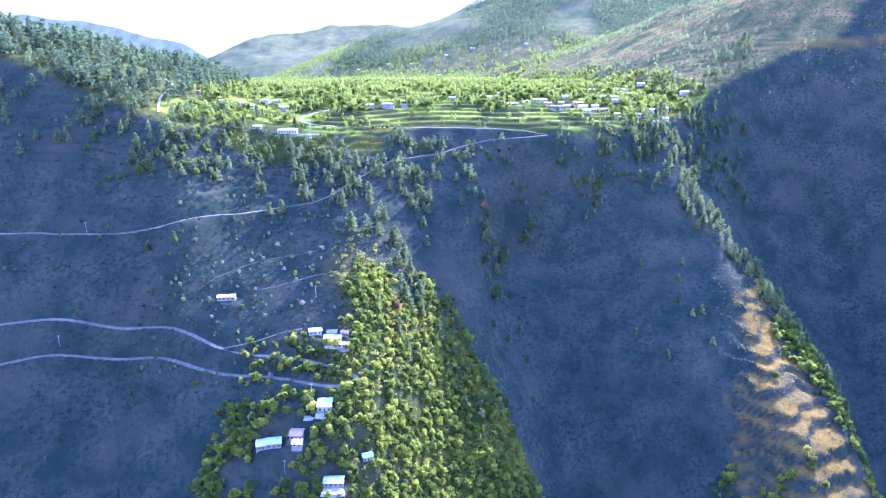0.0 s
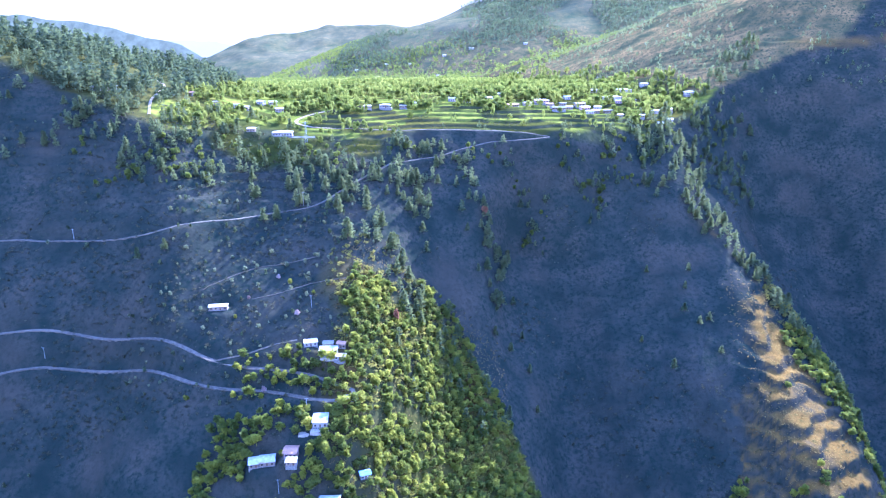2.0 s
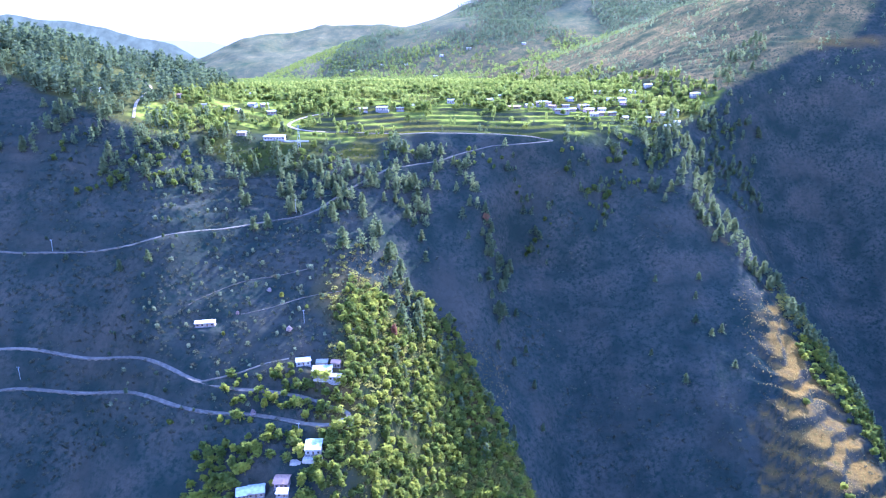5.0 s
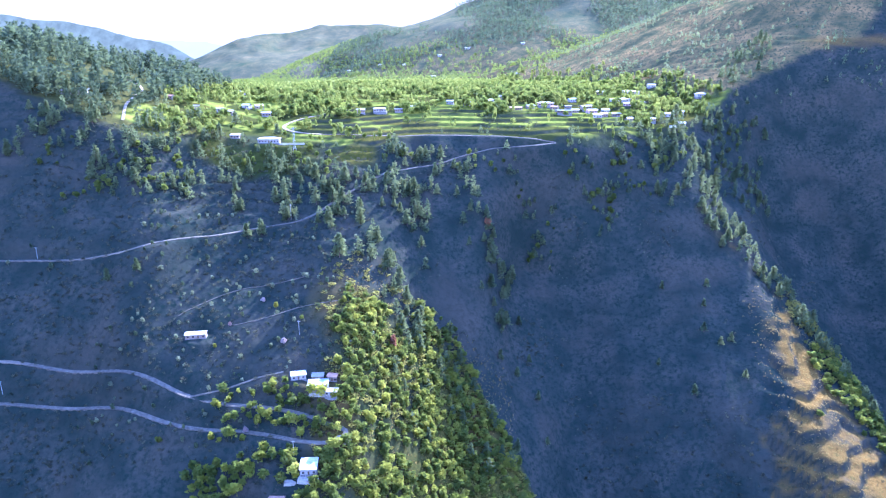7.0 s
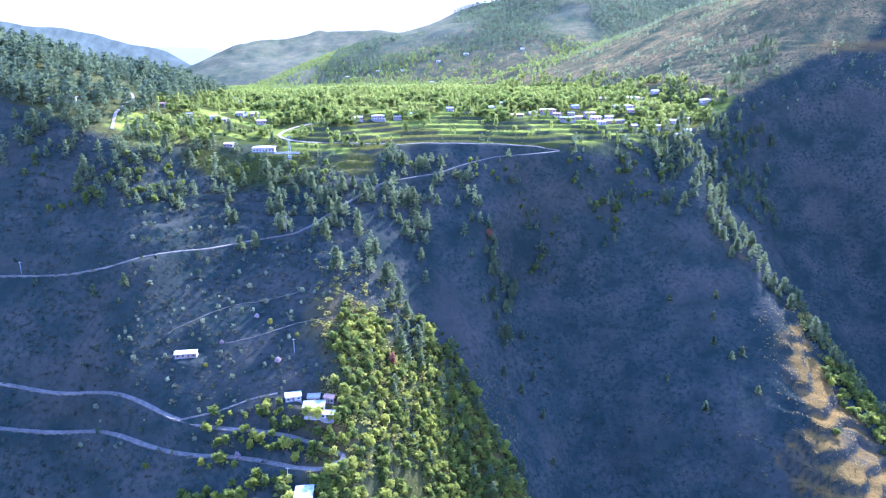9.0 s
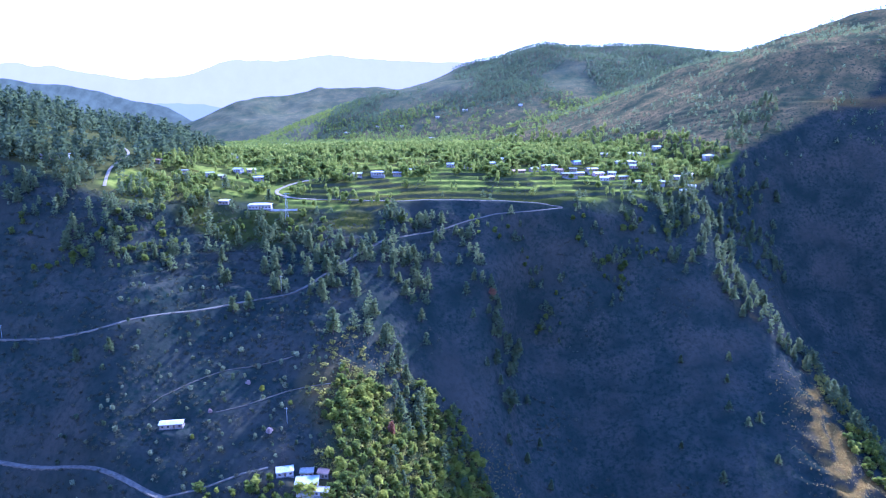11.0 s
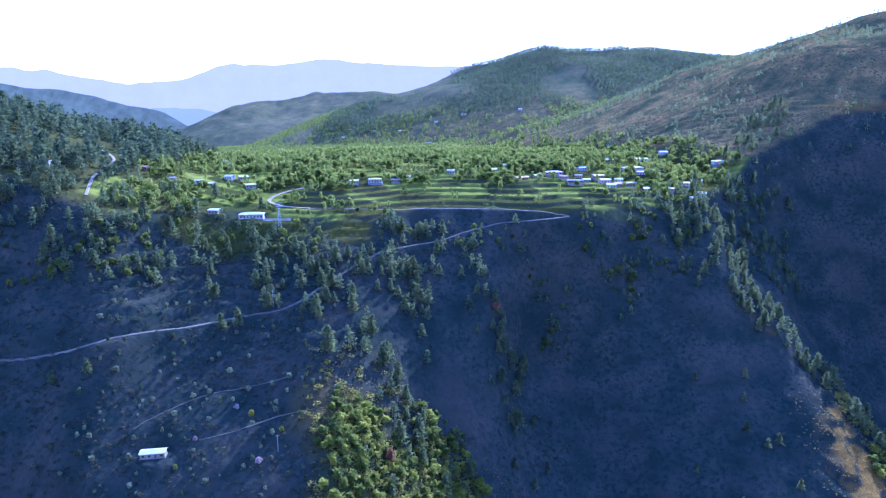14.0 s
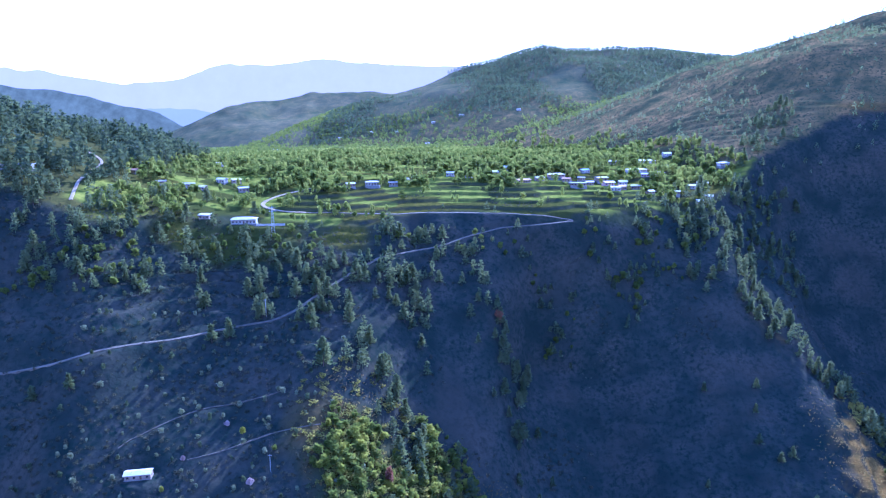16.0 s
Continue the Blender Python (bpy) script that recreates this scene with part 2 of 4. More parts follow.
def height(x, y):
    """Height of the ground with its cuttings."""
    x, y = np.asarray(x, float), np.asarray(y, float)
    z = raw_height(x, y)
    shape = z.shape
    x, y, z = x.ravel(), y.ravel(), z.ravel().copy()
    for name, line in ROAD_LINES.items():
        half = ROADS[name][0] / 2
        lo, hi = line.min(0) - 12, line.max(0) + 12
        pick = np.flatnonzero((x > lo[0]) & (x < hi[0]) & (y > lo[1]) & (y < hi[1]))
        if not len(pick):
            continue
        best, level = np.full(len(pick), 1e6), np.zeros(len(pick))
        px, py = x[pick], y[pick]
        for a, b in zip(line[:-1], line[1:]):
            d = b - a
            t = np.clip(((px - a[0]) * d[0] + (py - a[1]) * d[1]) / (d[0] ** 2 + d[1] ** 2 + 1e-9), 0, 1)
            gap = np.hypot(px - a[0] - t * d[0], py - a[1] - t * d[1])
            near = gap < best
            best, level = np.where(near, gap, best), np.where(near, a[2] + t * d[2], level)
        w = np.clip((half + 4.0 - best) / 3.0, 0, 1)
        z[pick] = z[pick] * (1 - w) + (level - 0.25) * w
    for sx, sy, radius, level in SITES:
        gap = np.hypot(x - sx, y - sy)
        w = np.clip((radius + 4 - gap) / 4, 0, 1)
        z = z * (1 - w) + level * w
    return z.reshape(shape)


def spot(x, y):
    return float(height(np.array([float(x)]), np.array([float(y)]))[0])


def site(x, y, radius):
    """Level ground for a house."""
    level = float(raw_height(np.array([float(x)]), np.array([float(y)]))[0])
    SITES.append((x, y, radius, level))
    return level

# ---------------------------------------------------------------- materials
def material(name, rough=0.8, metal=0.0):
    m = bpy.data.materials.new(name)
    m.use_nodes = True
    b = m.node_tree.nodes["Principled BSDF"]
    b.inputs["Roughness"].default_value = rough
    b.inputs["Metallic"].default_value = metal
    b.inputs["Specular IOR Level"].default_value = 0.1
    return m


def node(m, kind, **inputs):
    n = m.node_tree.nodes.new("ShaderNode" + kind)
    for key, value in inputs.items():
        n.inputs[key.replace("_", " ")].default_value = value
    return n


def link(m, a, b):
    m.node_tree.links.new(a, b)


def grain(m, size, detail=4.0, rough=0.6, where=None):
    """Noise on world places, size in metres."""
    g = node(m, "TexNoise", Scale=1.0 / size, Detail=detail, Roughness=rough)
    link(m, where or node(m, "NewGeometry").outputs["Position"], g.inputs["Vector"])
    return g.outputs["Fac"]


def ramp(m, fac, *stops):
    r = node(m, "ValToRGB")
    el = r.color_ramp.elements
    while len(el) < len(stops):
        el.new(0.5)
    for e_, (at, c) in zip(el, stops):
        e_.position, e_.color = at, (*c, 1) if len(c) == 3 else c
    link(m, fac, r.inputs["Fac"])
    return r.outputs["Color"]


def blend(m, fac, a, b, mode="MIX"):
    n = node(m, "Mix")
    n.data_type, n.blend_type = "RGBA", mode
    for sock, v in ((n.inputs[0], fac), (n.inputs[6], a), (n.inputs[7], b)):
        if isinstance(v, (float, int)):
            sock.default_value = v
        elif isinstance(v, tuple):
            sock.default_value = (*v, 1)
        else:
            link(m, v, sock)
    return n.outputs[2]


def maths(m, op, a, b=0.0):
    n = node(m, "Math")
    n.operation = op
    for sock, v in ((n.inputs[0], a), (n.inputs[1], b)):
        if isinstance(v, (float, int)):
            sock.default_value = v
        else:
            link(m, v, sock)
    return n.outputs[0]


def bump(m, height, strength, distance):
    n = node(m, "Bump", Strength=strength, Distance=distance)
    link(m, height, n.inputs["Height"])
    link(m, n.outputs["Normal"], m.node_tree.nodes["Principled BSDF"].inputs["Normal"])


def paint(m, colour):
    link(m, colour, m.node_tree.nodes["Principled BSDF"].inputs["Base Color"])
    return m


def attribute(m, name):
    n = node(m, "Attribute")
    n.attribute_name = name
    return n.outputs["Fac"]


def ground_material():
    m = material("hillside", 1.0)
    m.node_tree.nodes["Principled BSDF"].inputs["Specular IOR Level"].default_value = 0.0
    fine, mid, wide = grain(m, 3.5, 5, 0.7), grain(m, 28, 5, 0.65), grain(m, 120, 4)
    scrub = ramp(m, mid, (0.32, (0.024, 0.031, 0.023)), (0.5, (0.048, 0.05, 0.036)), (0.7, (0.08, 0.07, 0.048)))
    scrub = blend(m, ramp(m, fine, (0.42, (0, 0, 0)), (0.62, (1, 1, 1))), scrub, (0.02, 0.03, 0.021))
    scrub = blend(m, ramp(m, grain(m, 55, 4), (0.5, (0, 0, 0)), (0.68, (0.5, 0.5, 0.5))), scrub, (0.07, 0.06, 0.04))
    grass = ramp(m, fine, (0.3, (0.042, 0.046, 0.009)), (0.55, (0.1, 0.088, 0.013)), (0.75, (0.17, 0.13, 0.026)))
    grass = blend(m, ramp(m, wide, (0.4, (0, 0, 0)), (0.65, (1, 1, 1))), grass, (0.05, 0.058, 0.012))
    dry = ramp(m, fine, (0.3, (0.07, 0.044, 0.011)), (0.5, (0.185, 0.112, 0.025)), (0.7, (0.085, 0.07, 0.018)))
    heath = ramp(m, mid, (0.35, (0.065, 0.07, 0.03)), (0.52, (0.17, 0.125, 0.044)), (0.7, (0.3, 0.185, 0.06)))
    heath = blend(m, ramp(m, fine, (0.48, (0, 0, 0)), (0.6, (1, 1, 1))), heath, (0.055, 0.066, 0.03))
    c = blend(m, attribute(m, "heath"), scrub, heath)
    # distance haze on the far hills, mixed into the ground colour as a paler tone
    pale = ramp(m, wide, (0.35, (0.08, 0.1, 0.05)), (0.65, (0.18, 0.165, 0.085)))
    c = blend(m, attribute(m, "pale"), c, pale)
    c = blend(m, attribute(m, "grass"), c, grass)
    c = blend(m, attribute(m, "dry"), c, dry)
    crop = ramp(m, grain(m, 9, 3), (0.35, (0.12, 0.14, 0.016)), (0.65, (0.24, 0.235, 0.026)))
    c = blend(m, attribute(m, "crop"), c, crop)
    bump(m, maths(m, "ADD", fine, maths(m, "MULTIPLY", grain(m, 10, 3), 1.5)), 0.7, 0.9)
    return paint(m, c)


GROUND = ground_material()

# ---------------------------------------------------------------- ground: one sheet to the horizon
def band(v, lo, hi, soft):
    return np.clip((v - lo) / soft + 0.5, 0, 1) * np.clip((hi - v) / soft + 0.5, 0, 1)


def build_ground():
    apex = -300.0
    turn = np.radians(np.concatenate([np.arange(-180, -48, 6.0), np.linspace(-48, 46, 660), np.arange(52, 180, 6.0)]))
    reach = np.concatenate([np.linspace(2, 480, 25), np.arange(490, 940, 3.0), np.arange(940, 1180, 2.0), np.arange(1180, 1500, 4.0),
                            np.geomspace(1500, 5300, 190)])
    rr, tt = np.meshgrid(reach, turn, indexing="ij")
    x, y = rr * np.sin(tt), apex + rr * np.cos(tt)
    z = height(x, y)
    nr, nt = x.shape
    i = np.arange(nr - 1)[:, None] * nt
    j = np.arange(nt)[None, :]
    k = (j + 1) % nt
    quads = np.stack([i + j, i + k, i + nt + k, i + nt + j], -1).reshape(-1, 4)
    me = bpy.data.meshes.new("ground")
    me.from_pydata(np.stack([x, y, z], -1).reshape(-1, 3).tolist(), [], quads.tolist())
    east = ridge(x, y, EAST, 0.41)
    heath = np.clip((east - plateau(x, y)) / 12, 0, 1) * (y > 900) + np.clip((y - 1500) / 300, 0, 1)
    west = np.clip((ridge(x, y, KNOLL, 0.34) - plateau(x, y)) / 14, 0, 1)
    grass = np.clip((face(x, y) - uplands(x, y) + 3) / 8, 0, 1) * (y > 600) * np.clip((1500 - y) / 300, 0, 1) * (1 - np.clip(heath, 0, 1)) * (1 - 0.25 * west) * np.clip((390 - x) / 50, 0, 1)
    lump = fractal(x, y, 30, 3, 77)
    spur_w = band(x + 14 * fractal(x, y, 30, 3, 423), -70, 90, 34) * band(y + 14 * lump, 330, 540, 20) * spur_brink(x + 4 * lump, y)
    west_side = spur_side(y) + 7 + 16 * lump + 5 * soft_noise(x / 7, y / 7, 83)
    east_side = np.interp(y, [400, 440, 480, 530, 580, 640, 700], [350, 338, 328, 320, 314, 312, 262])
    spur_e = np.clip((x - west_side) / 8, 0, 1) * np.clip((east_side - x) / 8, 0, 1) * band(y, 400, 705, 10)
    dry = np.clip(spur_e * np.clip(0.75 + 0.8 * lump + 0.4 * soft_noise(x / 6, y / 6, 84), 0.15, 1) + spur_w * np.clip(0.15 + 0.9 * lump, 0, 0.8), 0, 1)
    # straw grass ledges high on the mountain flank, their sunlight put into the colour
    ledge = band(x, 470, 700, 40) * np.clip(1.6 - np.abs(raw_height(x, y) - 4 - 0.05 * (x - 560) - 5 * lump) / 7, 0, 1) * (y > 820) * (y < 1100)
    dry = np.maximum(dry, 0.55 * ledge * np.clip(0.6 + lump, 0, 1))
    steep = np.hypot(raw_height(x + 2, y) - raw_height(x - 2, y), raw_height(x, y + 2) - raw_height(x, y - 2)) / 4
    # straw gives way to dark scrub on steep risers: their shade as ground colour
    dry = dry * np.clip((1.15 - steep) / 0.35, 0.06, 1)
    top = np.clip((face(x, y) - uplands(x, y) + 3) / 8, 0, 1)
    grass = grass * np.clip(1.35 - 1.2 * steep, 0.15, 1)      # less grass colour on steep banks between the fields, so they come out darker
    heath = heath * top * (1 - 0.75 * np.clip((-900 - x) / 150, 0, 1))
    lots = hash2(np.floor((x + 12 * fractal(x, y, 50, 3, 81)) / 44).astype(np.int64), np.floor((y + 7 * fractal(x, y, 50, 3, 82)) / 15).astype(np.int64), 9)
    crop = np.clip(grass, 0, 1) * (lots > 0.62) * np.clip((1150 - y) / 150, 0, 1) * (1 - west)
    crop = np.maximum(crop, band(x, -276, -246, 8) * band(y, 655, 712, 8))
    slope_grass = band(x + 8 * lump, -215, -108, 16) * band(y + 6 * lump, 648, 712, 10) + band(x, -100, -60, 12) * band(y + 8 * lump, 668, 705, 8)
    grass = np.maximum(grass, np.clip(slope_grass, 0, 1) * np.clip(0.75 + 0.6 * lump, 0.2, 1))
    grass = np.maximum(grass, 0.9 * spur_w * np.clip(0.85 - 0.5 * lump, 0, 1))
    # pale holds the painted haze, rising with distance past y 1700
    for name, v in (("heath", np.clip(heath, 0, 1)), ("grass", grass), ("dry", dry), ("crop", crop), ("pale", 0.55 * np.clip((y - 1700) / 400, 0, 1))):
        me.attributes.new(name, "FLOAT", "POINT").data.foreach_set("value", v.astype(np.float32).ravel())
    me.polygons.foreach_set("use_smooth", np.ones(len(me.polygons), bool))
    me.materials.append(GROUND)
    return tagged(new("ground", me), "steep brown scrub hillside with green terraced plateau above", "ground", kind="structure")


for house_site in ((-166, 489, 9), (-92, 461, 8), (-78, 456, 10), (-79, 406, 7), (-112, 387, 9), (-93, 386, 7), (-50, 392, 6), (-69, 370, 9),
                   (-318, 683, 8), (-186, 688, 6), (-157, 692, 13), (-136, 690, 12)):
    site(*house_site)
ground = build_ground()


# ---------------------------------------------------------------- roads
def road_material():
    m = material("gravel_road", 0.9)
    c = ramp(m, grain(m, 2.2, 5), (0.35, (0.1, 0.085, 0.06)), (0.6, (0.16, 0.138, 0.1)), (0.75, (0.25, 0.215, 0.155)))
    c = blend(m, ramp(m, grain(m, 40, 3), (0.45, (0, 0, 0)), (0.7, (0.7, 0.7, 0.7))), c, (0.28, 0.225, 0.15))
    bump(m, grain(m, 0.6), 0.4, 0.1)
    return paint(m, c)


def strip_mesh(name, line, half, deep):
    """A strip with thickness along a line of places."""
    way = np.gradient(line[:, :2], axis=0)
    way /= np.linalg.norm(way, axis=1)[:, None] + 1e-9
    side = np.column_stack([way[:, 1], -way[:, 0]])
    verts = []
    for p_, s_ in zip(line, side):
        w = half * (1 + 0.12 * noise.noise(Vector((p_[0] * 0.15, p_[1] * 0.15, 3))))
        for off, dz in ((-w, -deep), (-w, 0), (0, 0.06), (w, 0), (w, -deep)):
            verts.append((p_[0] + s_[0] * off, p_[1] + s_[1] * off, p_[2] + dz))
    faces = [(5 * i + k, 5 * i + k + 1, 5 * i + k + 6, 5 * i + k + 5) for i in range(len(line) - 1) for k in range(4)]
    me = bpy.data.meshes.new(name)
    me.from_pydata(verts, [], faces)
    return me


ROAD = road_material()
SAND = material("sandy_track", 0.95)
paint(SAND, ramp(SAND, grain(SAND, 2.5, 5), (0.35, (0.24, 0.18, 0.11)), (0.65, (0.46, 0.36, 0.23))))
YARD = material("beaten_earth", 0.95)
paint(YARD, ramp(YARD, grain(YARD, 1.8, 5), (0.35, (0.3, 0.26, 0.2)), (0.65, (0.5, 0.45, 0.36))))
ROAD_LABELS = {"upper_road": "pale narrow gravel road cut across the slope", "hairpin_road": "pale gravel road with a tight hairpin on the spur",
               "footpath": "thin worn footpath leading to the houses", "shoulder_trail": "thin goat trail across the scrubby shoulder", "knob_trail": "thin worn trail leading to the knob", "school_track": "sandy track winding up past the school", "hill_track": "sandy earth track climbing between fields"}
for name, line in ROAD_LINES.items():
    line = line.copy()
    line[:, 2] += 0.25
    me = strip_mesh(name, line, ROADS[name][0] / 2, 1.2)
    me.materials.append(SAND if "track" in name else ROAD)
    tagged(new("road" if "road" in name else "path", me), ROAD_LABELS[name], "road" if "road" in name else "path", kind="structure")


def yard(x, y, w, d, turn, label):
    """A beaten-earth yard on its retaining wall."""
    bm = bmesh.new()
    n = 10
    ring = [(w / 2 * math.cos(6.283 * k / n) * (1 + 0.12 * math.sin(k * 2.3)), d / 2 * math.sin(6.283 * k / n) * (1 + 0.1 * math.cos(k * 3.1))) for k in range(n)]
    top = [bm.verts.new((*p_, 0.12)) for p_ in ring]
    low = [bm.verts.new((p_[0] * 1.08, p_[1] * 1.08, -2.4)) for p_ in ring]
    bm.faces.new(top)
    for k in range(n):
        bm.faces.new((low[k], low[(k + 1) % n], top[(k + 1) % n], top[k]))
    me = bpy.data.meshes.new("yard")
    bm.to_mesh(me)
    bm.free()
    me.materials.append(YARD)
    ob = tagged(new("yard", me), label, "yard", kind="structure")
    ob.matrix_basis = pose(x, y, spot(x, y), 0, 0, turn)


yard(-77, 448.5, 17, 7, 4, "pale beaten-earth yard of the hamlet")
yard(-86, 459, 20, 7, 8, "pale yard between the hamlet houses")
yard(-79, 400, 12, 6, 3, "pale earth yard by the hairpin house")
yard(-69, 363, 15, 7, 0, "pale yard before the wide house")
yard(-88, 401, 10, 5, 12, "straw-coloured threshing ground on the spur")
yard(-62, 425, 10, 9, 0, "widened pale gravel bend of the road")

# ---------------------------------------------------------------- trees and shrubs
def leaf_material(name, dark, light, through_, share=0.35):
    m = material(name, 0.7)
    m.node_tree.nodes["Principled BSDF"].inputs["Specular IOR Level"].default_value = 0.08
    shade = maths(m, "FRACT", maths(m, "ADD", attribute(m, "tint"), node(m, "ObjectInfo").outputs["Random"]))
    island = node(m, "NewGeometry").outputs["Random Per Island"]
    c = ramp(m, shade, (0.0, dark), (1.0, light))
    c = blend(m, maths(m, "MULTIPLY", island, 0.45), c, light)
    paint(m, c)
    b = m.node_tree.nodes["Principled BSDF"]
    t = node(m, "BsdfTranslucent")
    link(m, blend(m, 0.6, c, through_), t.inputs["Color"])
    mix = node(m, "MixShader", Fac=share)
    link(m, b.outputs[0], mix.inputs[1])
    link(m, t.outputs[0], mix.inputs[2])
    link(m, mix.outputs[0], m.node_tree.nodes["Material Output"].inputs["Surface"])
    return m


NEEDLES = leaf_material("pine_needles", (0.052, 0.076, 0.038), (0.155, 0.172, 0.07), (0.36, 0.39, 0.12), 0.36)
DARK_NEEDLES = leaf_material("dark_needles", (0.036, 0.056, 0.034), (0.115, 0.135, 0.064), (0.26, 0.3, 0.1), 0.32)
LEAVES = leaf_material("leaves", (0.05, 0.074, 0.018), (0.165, 0.178, 0.03), (0.36, 0.41, 0.04), 0.42)
SPRING = leaf_material("spring_leaves", (0.115, 0.145, 0.02), (0.33, 0.315, 0.036), (0.6, 0.6, 0.05), 0.42)
ORCHARD = leaf_material("orchard_leaves", (0.11, 0.15, 0.032), (0.31, 0.31, 0.056), (0.56, 0.58, 0.08), 0.44)
OLIVE = leaf_material("yellow_scrub", (0.13, 0.135, 0.024), (0.32, 0.275, 0.048), (0.56, 0.5, 0.07), 0.4)
SCRUB = leaf_material("scrub", (0.032, 0.042, 0.024), (0.1, 0.095, 0.052), (0.2, 0.19, 0.09), 0.25)
PALE = leaf_material("pale_bush", (0.1, 0.12, 0.06), (0.26, 0.27, 0.15), (0.42, 0.44, 0.2), 0.36)
STRAW = leaf_material("dry_grass", (0.2, 0.14, 0.04), (0.36, 0.25, 0.07), (0.5, 0.36, 0.09), 0.4)
RUST = leaf_material("rust_leaves", (0.2, 0.09, 0.05), (0.3, 0.15, 0.08), (0.4, 0.18, 0.08), 0.35)
BLOSSOM = leaf_material("blossom", (0.34, 0.24, 0.22), (0.5, 0.4, 0.36), (0.5, 0.38, 0.34), 0.35)
BARK = material("bark", 0.9)
paint(BARK, ramp(BARK, grain(BARK, 0.5), (0.3, (0.06, 0.045, 0.035)), (0.7, (0.17, 0.13, 0.1))))
dice = np.random.default_rng(7)


def blades(centres, out, length, width, rng):
    """One small leaf spray (a triangle) at each centre, pointing roughly outwards."""
    n = len(centres)
    out = out + rng.normal(0, 0.45, (n, 3))
    out /= np.linalg.norm(out, axis=1)[:, None] + 1e-9
    side = np.cross(out, rng.normal(0, 1, (n, 3)))
    side /= np.linalg.norm(side, axis=1)[:, None] + 1e-9
    ln = (length * rng.uniform(0.6, 1.3, n))[:, None]
    wd = (width * rng.uniform(0.6, 1.3, n))[:, None]
    return np.stack([centres - side * wd, centres + side * wd, centres + out * ln], 1)


def pine_crown(h, r, rng, tiers=12, arms=6, sprays=4, big=1.0):
    """Whorls of drooping branches; triangles, n x 3 x 3."""
    c, o = [], []
    bottom = rng.uniform(0.16, 0.26)
    for k in range(tiers):
        u = k / (tiers - 1)
        z = h * (bottom + (0.98 - bottom) * u)
        reach = r * (1 - u) ** 0.75 * rng.uniform(0.75, 1.15) + 0.03 * h
        for a in range(max(3, int(arms * (1 - 0.5 * u)))):
            turn = rng.uniform(0, 6.283)
            arm = reach * rng.uniform(0.6, 1.15)
            for s in range(sprays):
                f = (s + 0.7) / sprays
                c.append((math.cos(turn) * arm * f, math.sin(turn) * arm * f, z - 0.22 * arm * f + rng.normal(0, 0.015) * h))
                o.append((math.cos(turn), math.sin(turn), 0.35))
    c, o = np.array(c), np.array(o)
    return blades(c, o, big * 0.15 * h ** 0.85, big * 0.062 * h ** 0.85, rng)


def broad_crown(h, r, rng, lumps=13, sprays=48, big=0.95):
    """Clumps of leaves with gaps between them."""
    out = []
    for k in range(lumps):
        turn, u = rng.uniform(0, 6.283), rng.uniform(0.0, 1.0)
        z = h * (0.34 + 0.52 * u)
        far = r * (0.75 - 0.5 * abs(u - 0.35)) * rng.uniform(0.2, 1.0)
        mid = np.array((math.cos(turn) * far, math.sin(turn) * far, z))
        ball = rng.normal(0, 1, (sprays, 3))
        ball /= np.linalg.norm(ball, axis=1)[:, None]
        size = r * rng.uniform(0.3, 0.52)
        out.append(blades(mid + ball * size * rng.uniform(0.7, 1.05, (sprays, 1)), ball + (0, 0, 0.3), big * 0.11 * h, big * 0.075 * h, rng))
    return np.concatenate(out)


def tri_mesh(name, tris, mat, tint=None):
    n = len(tris)
    me = bpy.data.meshes.new(name)
    me.vertices.add(3 * n)
    me.vertices.foreach_set("co", np.ascontiguousarray(tris, np.float32).ravel())
    me.loops.add(3 * n)
    me.loops.foreach_set("vertex_index", np.arange(3 * n, dtype=np.int32))
    me.polygons.add(n)
    me.polygons.foreach_set("loop_start", np.arange(0, 3 * n, 3, dtype=np.int32))
    if tint is not None:
        me.attributes.new("tint", "FLOAT", "POINT").data.foreach_set("value", np.repeat(tint, 3).astype(np.float32))
    me.update(calc_edges=True)
    me.materials.append(mat)
    return me


def trunk_mesh(h, r, rng, limbs=0):
    """A tapered, slightly bent trunk with limbs."""
    bm = bmesh.new()

    def pipe(a, b, ra, rb, n=6):
        way = (b - a).normalized()
        u = way.orthogonal().normalized()
        v = way.cross(u)
        rings = []
        for p_, q in ((a, ra), (b, rb)):
            rings.append([bm.verts.new(p_ + q * (math.cos(6.283 * k / n) * u + math.sin(6.283 * k / n) * v)) for k in range(n)])
        for k in range(n):
            bm.faces.new((rings[0][k], rings[0][(k + 1) % n], rings[1][(k + 1) % n], rings[1][k]))
        bm.faces.new(rings[1])

    bend = Vector((rng.normal(0, 0.02) * h, rng.normal(0, 0.02) * h, h * 0.45))
    pipe(Vector((0, 0, -1.0)), bend, r, r * 0.7)
    pipe(bend, Vector((0, 0, h * 0.9)), r * 0.7, r * 0.15)
    for k in range(limbs):
        t = rng.uniform(0, 6.283)
        z = h * rng.uniform(0.25, 0.5)
        pipe(Vector((0, 0, z)), Vector((math.cos(t) * h * 0.25, math.sin(t) * h * 0.25, z + h * 0.25)), r * 0.45, r * 0.12, 4)
    me = bpy.data.meshes.new("trunk")
    bm.to_mesh(me)
    bm.free()
    me.materials.append(BARK)
    return me


def tree_thing(name, trunk, crown, label, category, group):
    top = tagged(new(name), label, category, group)
    top.empty_display_size = 0.5
    for part_name, me in (("trunk", trunk), ("crown", crown)):
        new(part_name, me).parent = top
    top.location = (0, 0, -3000)
    return top


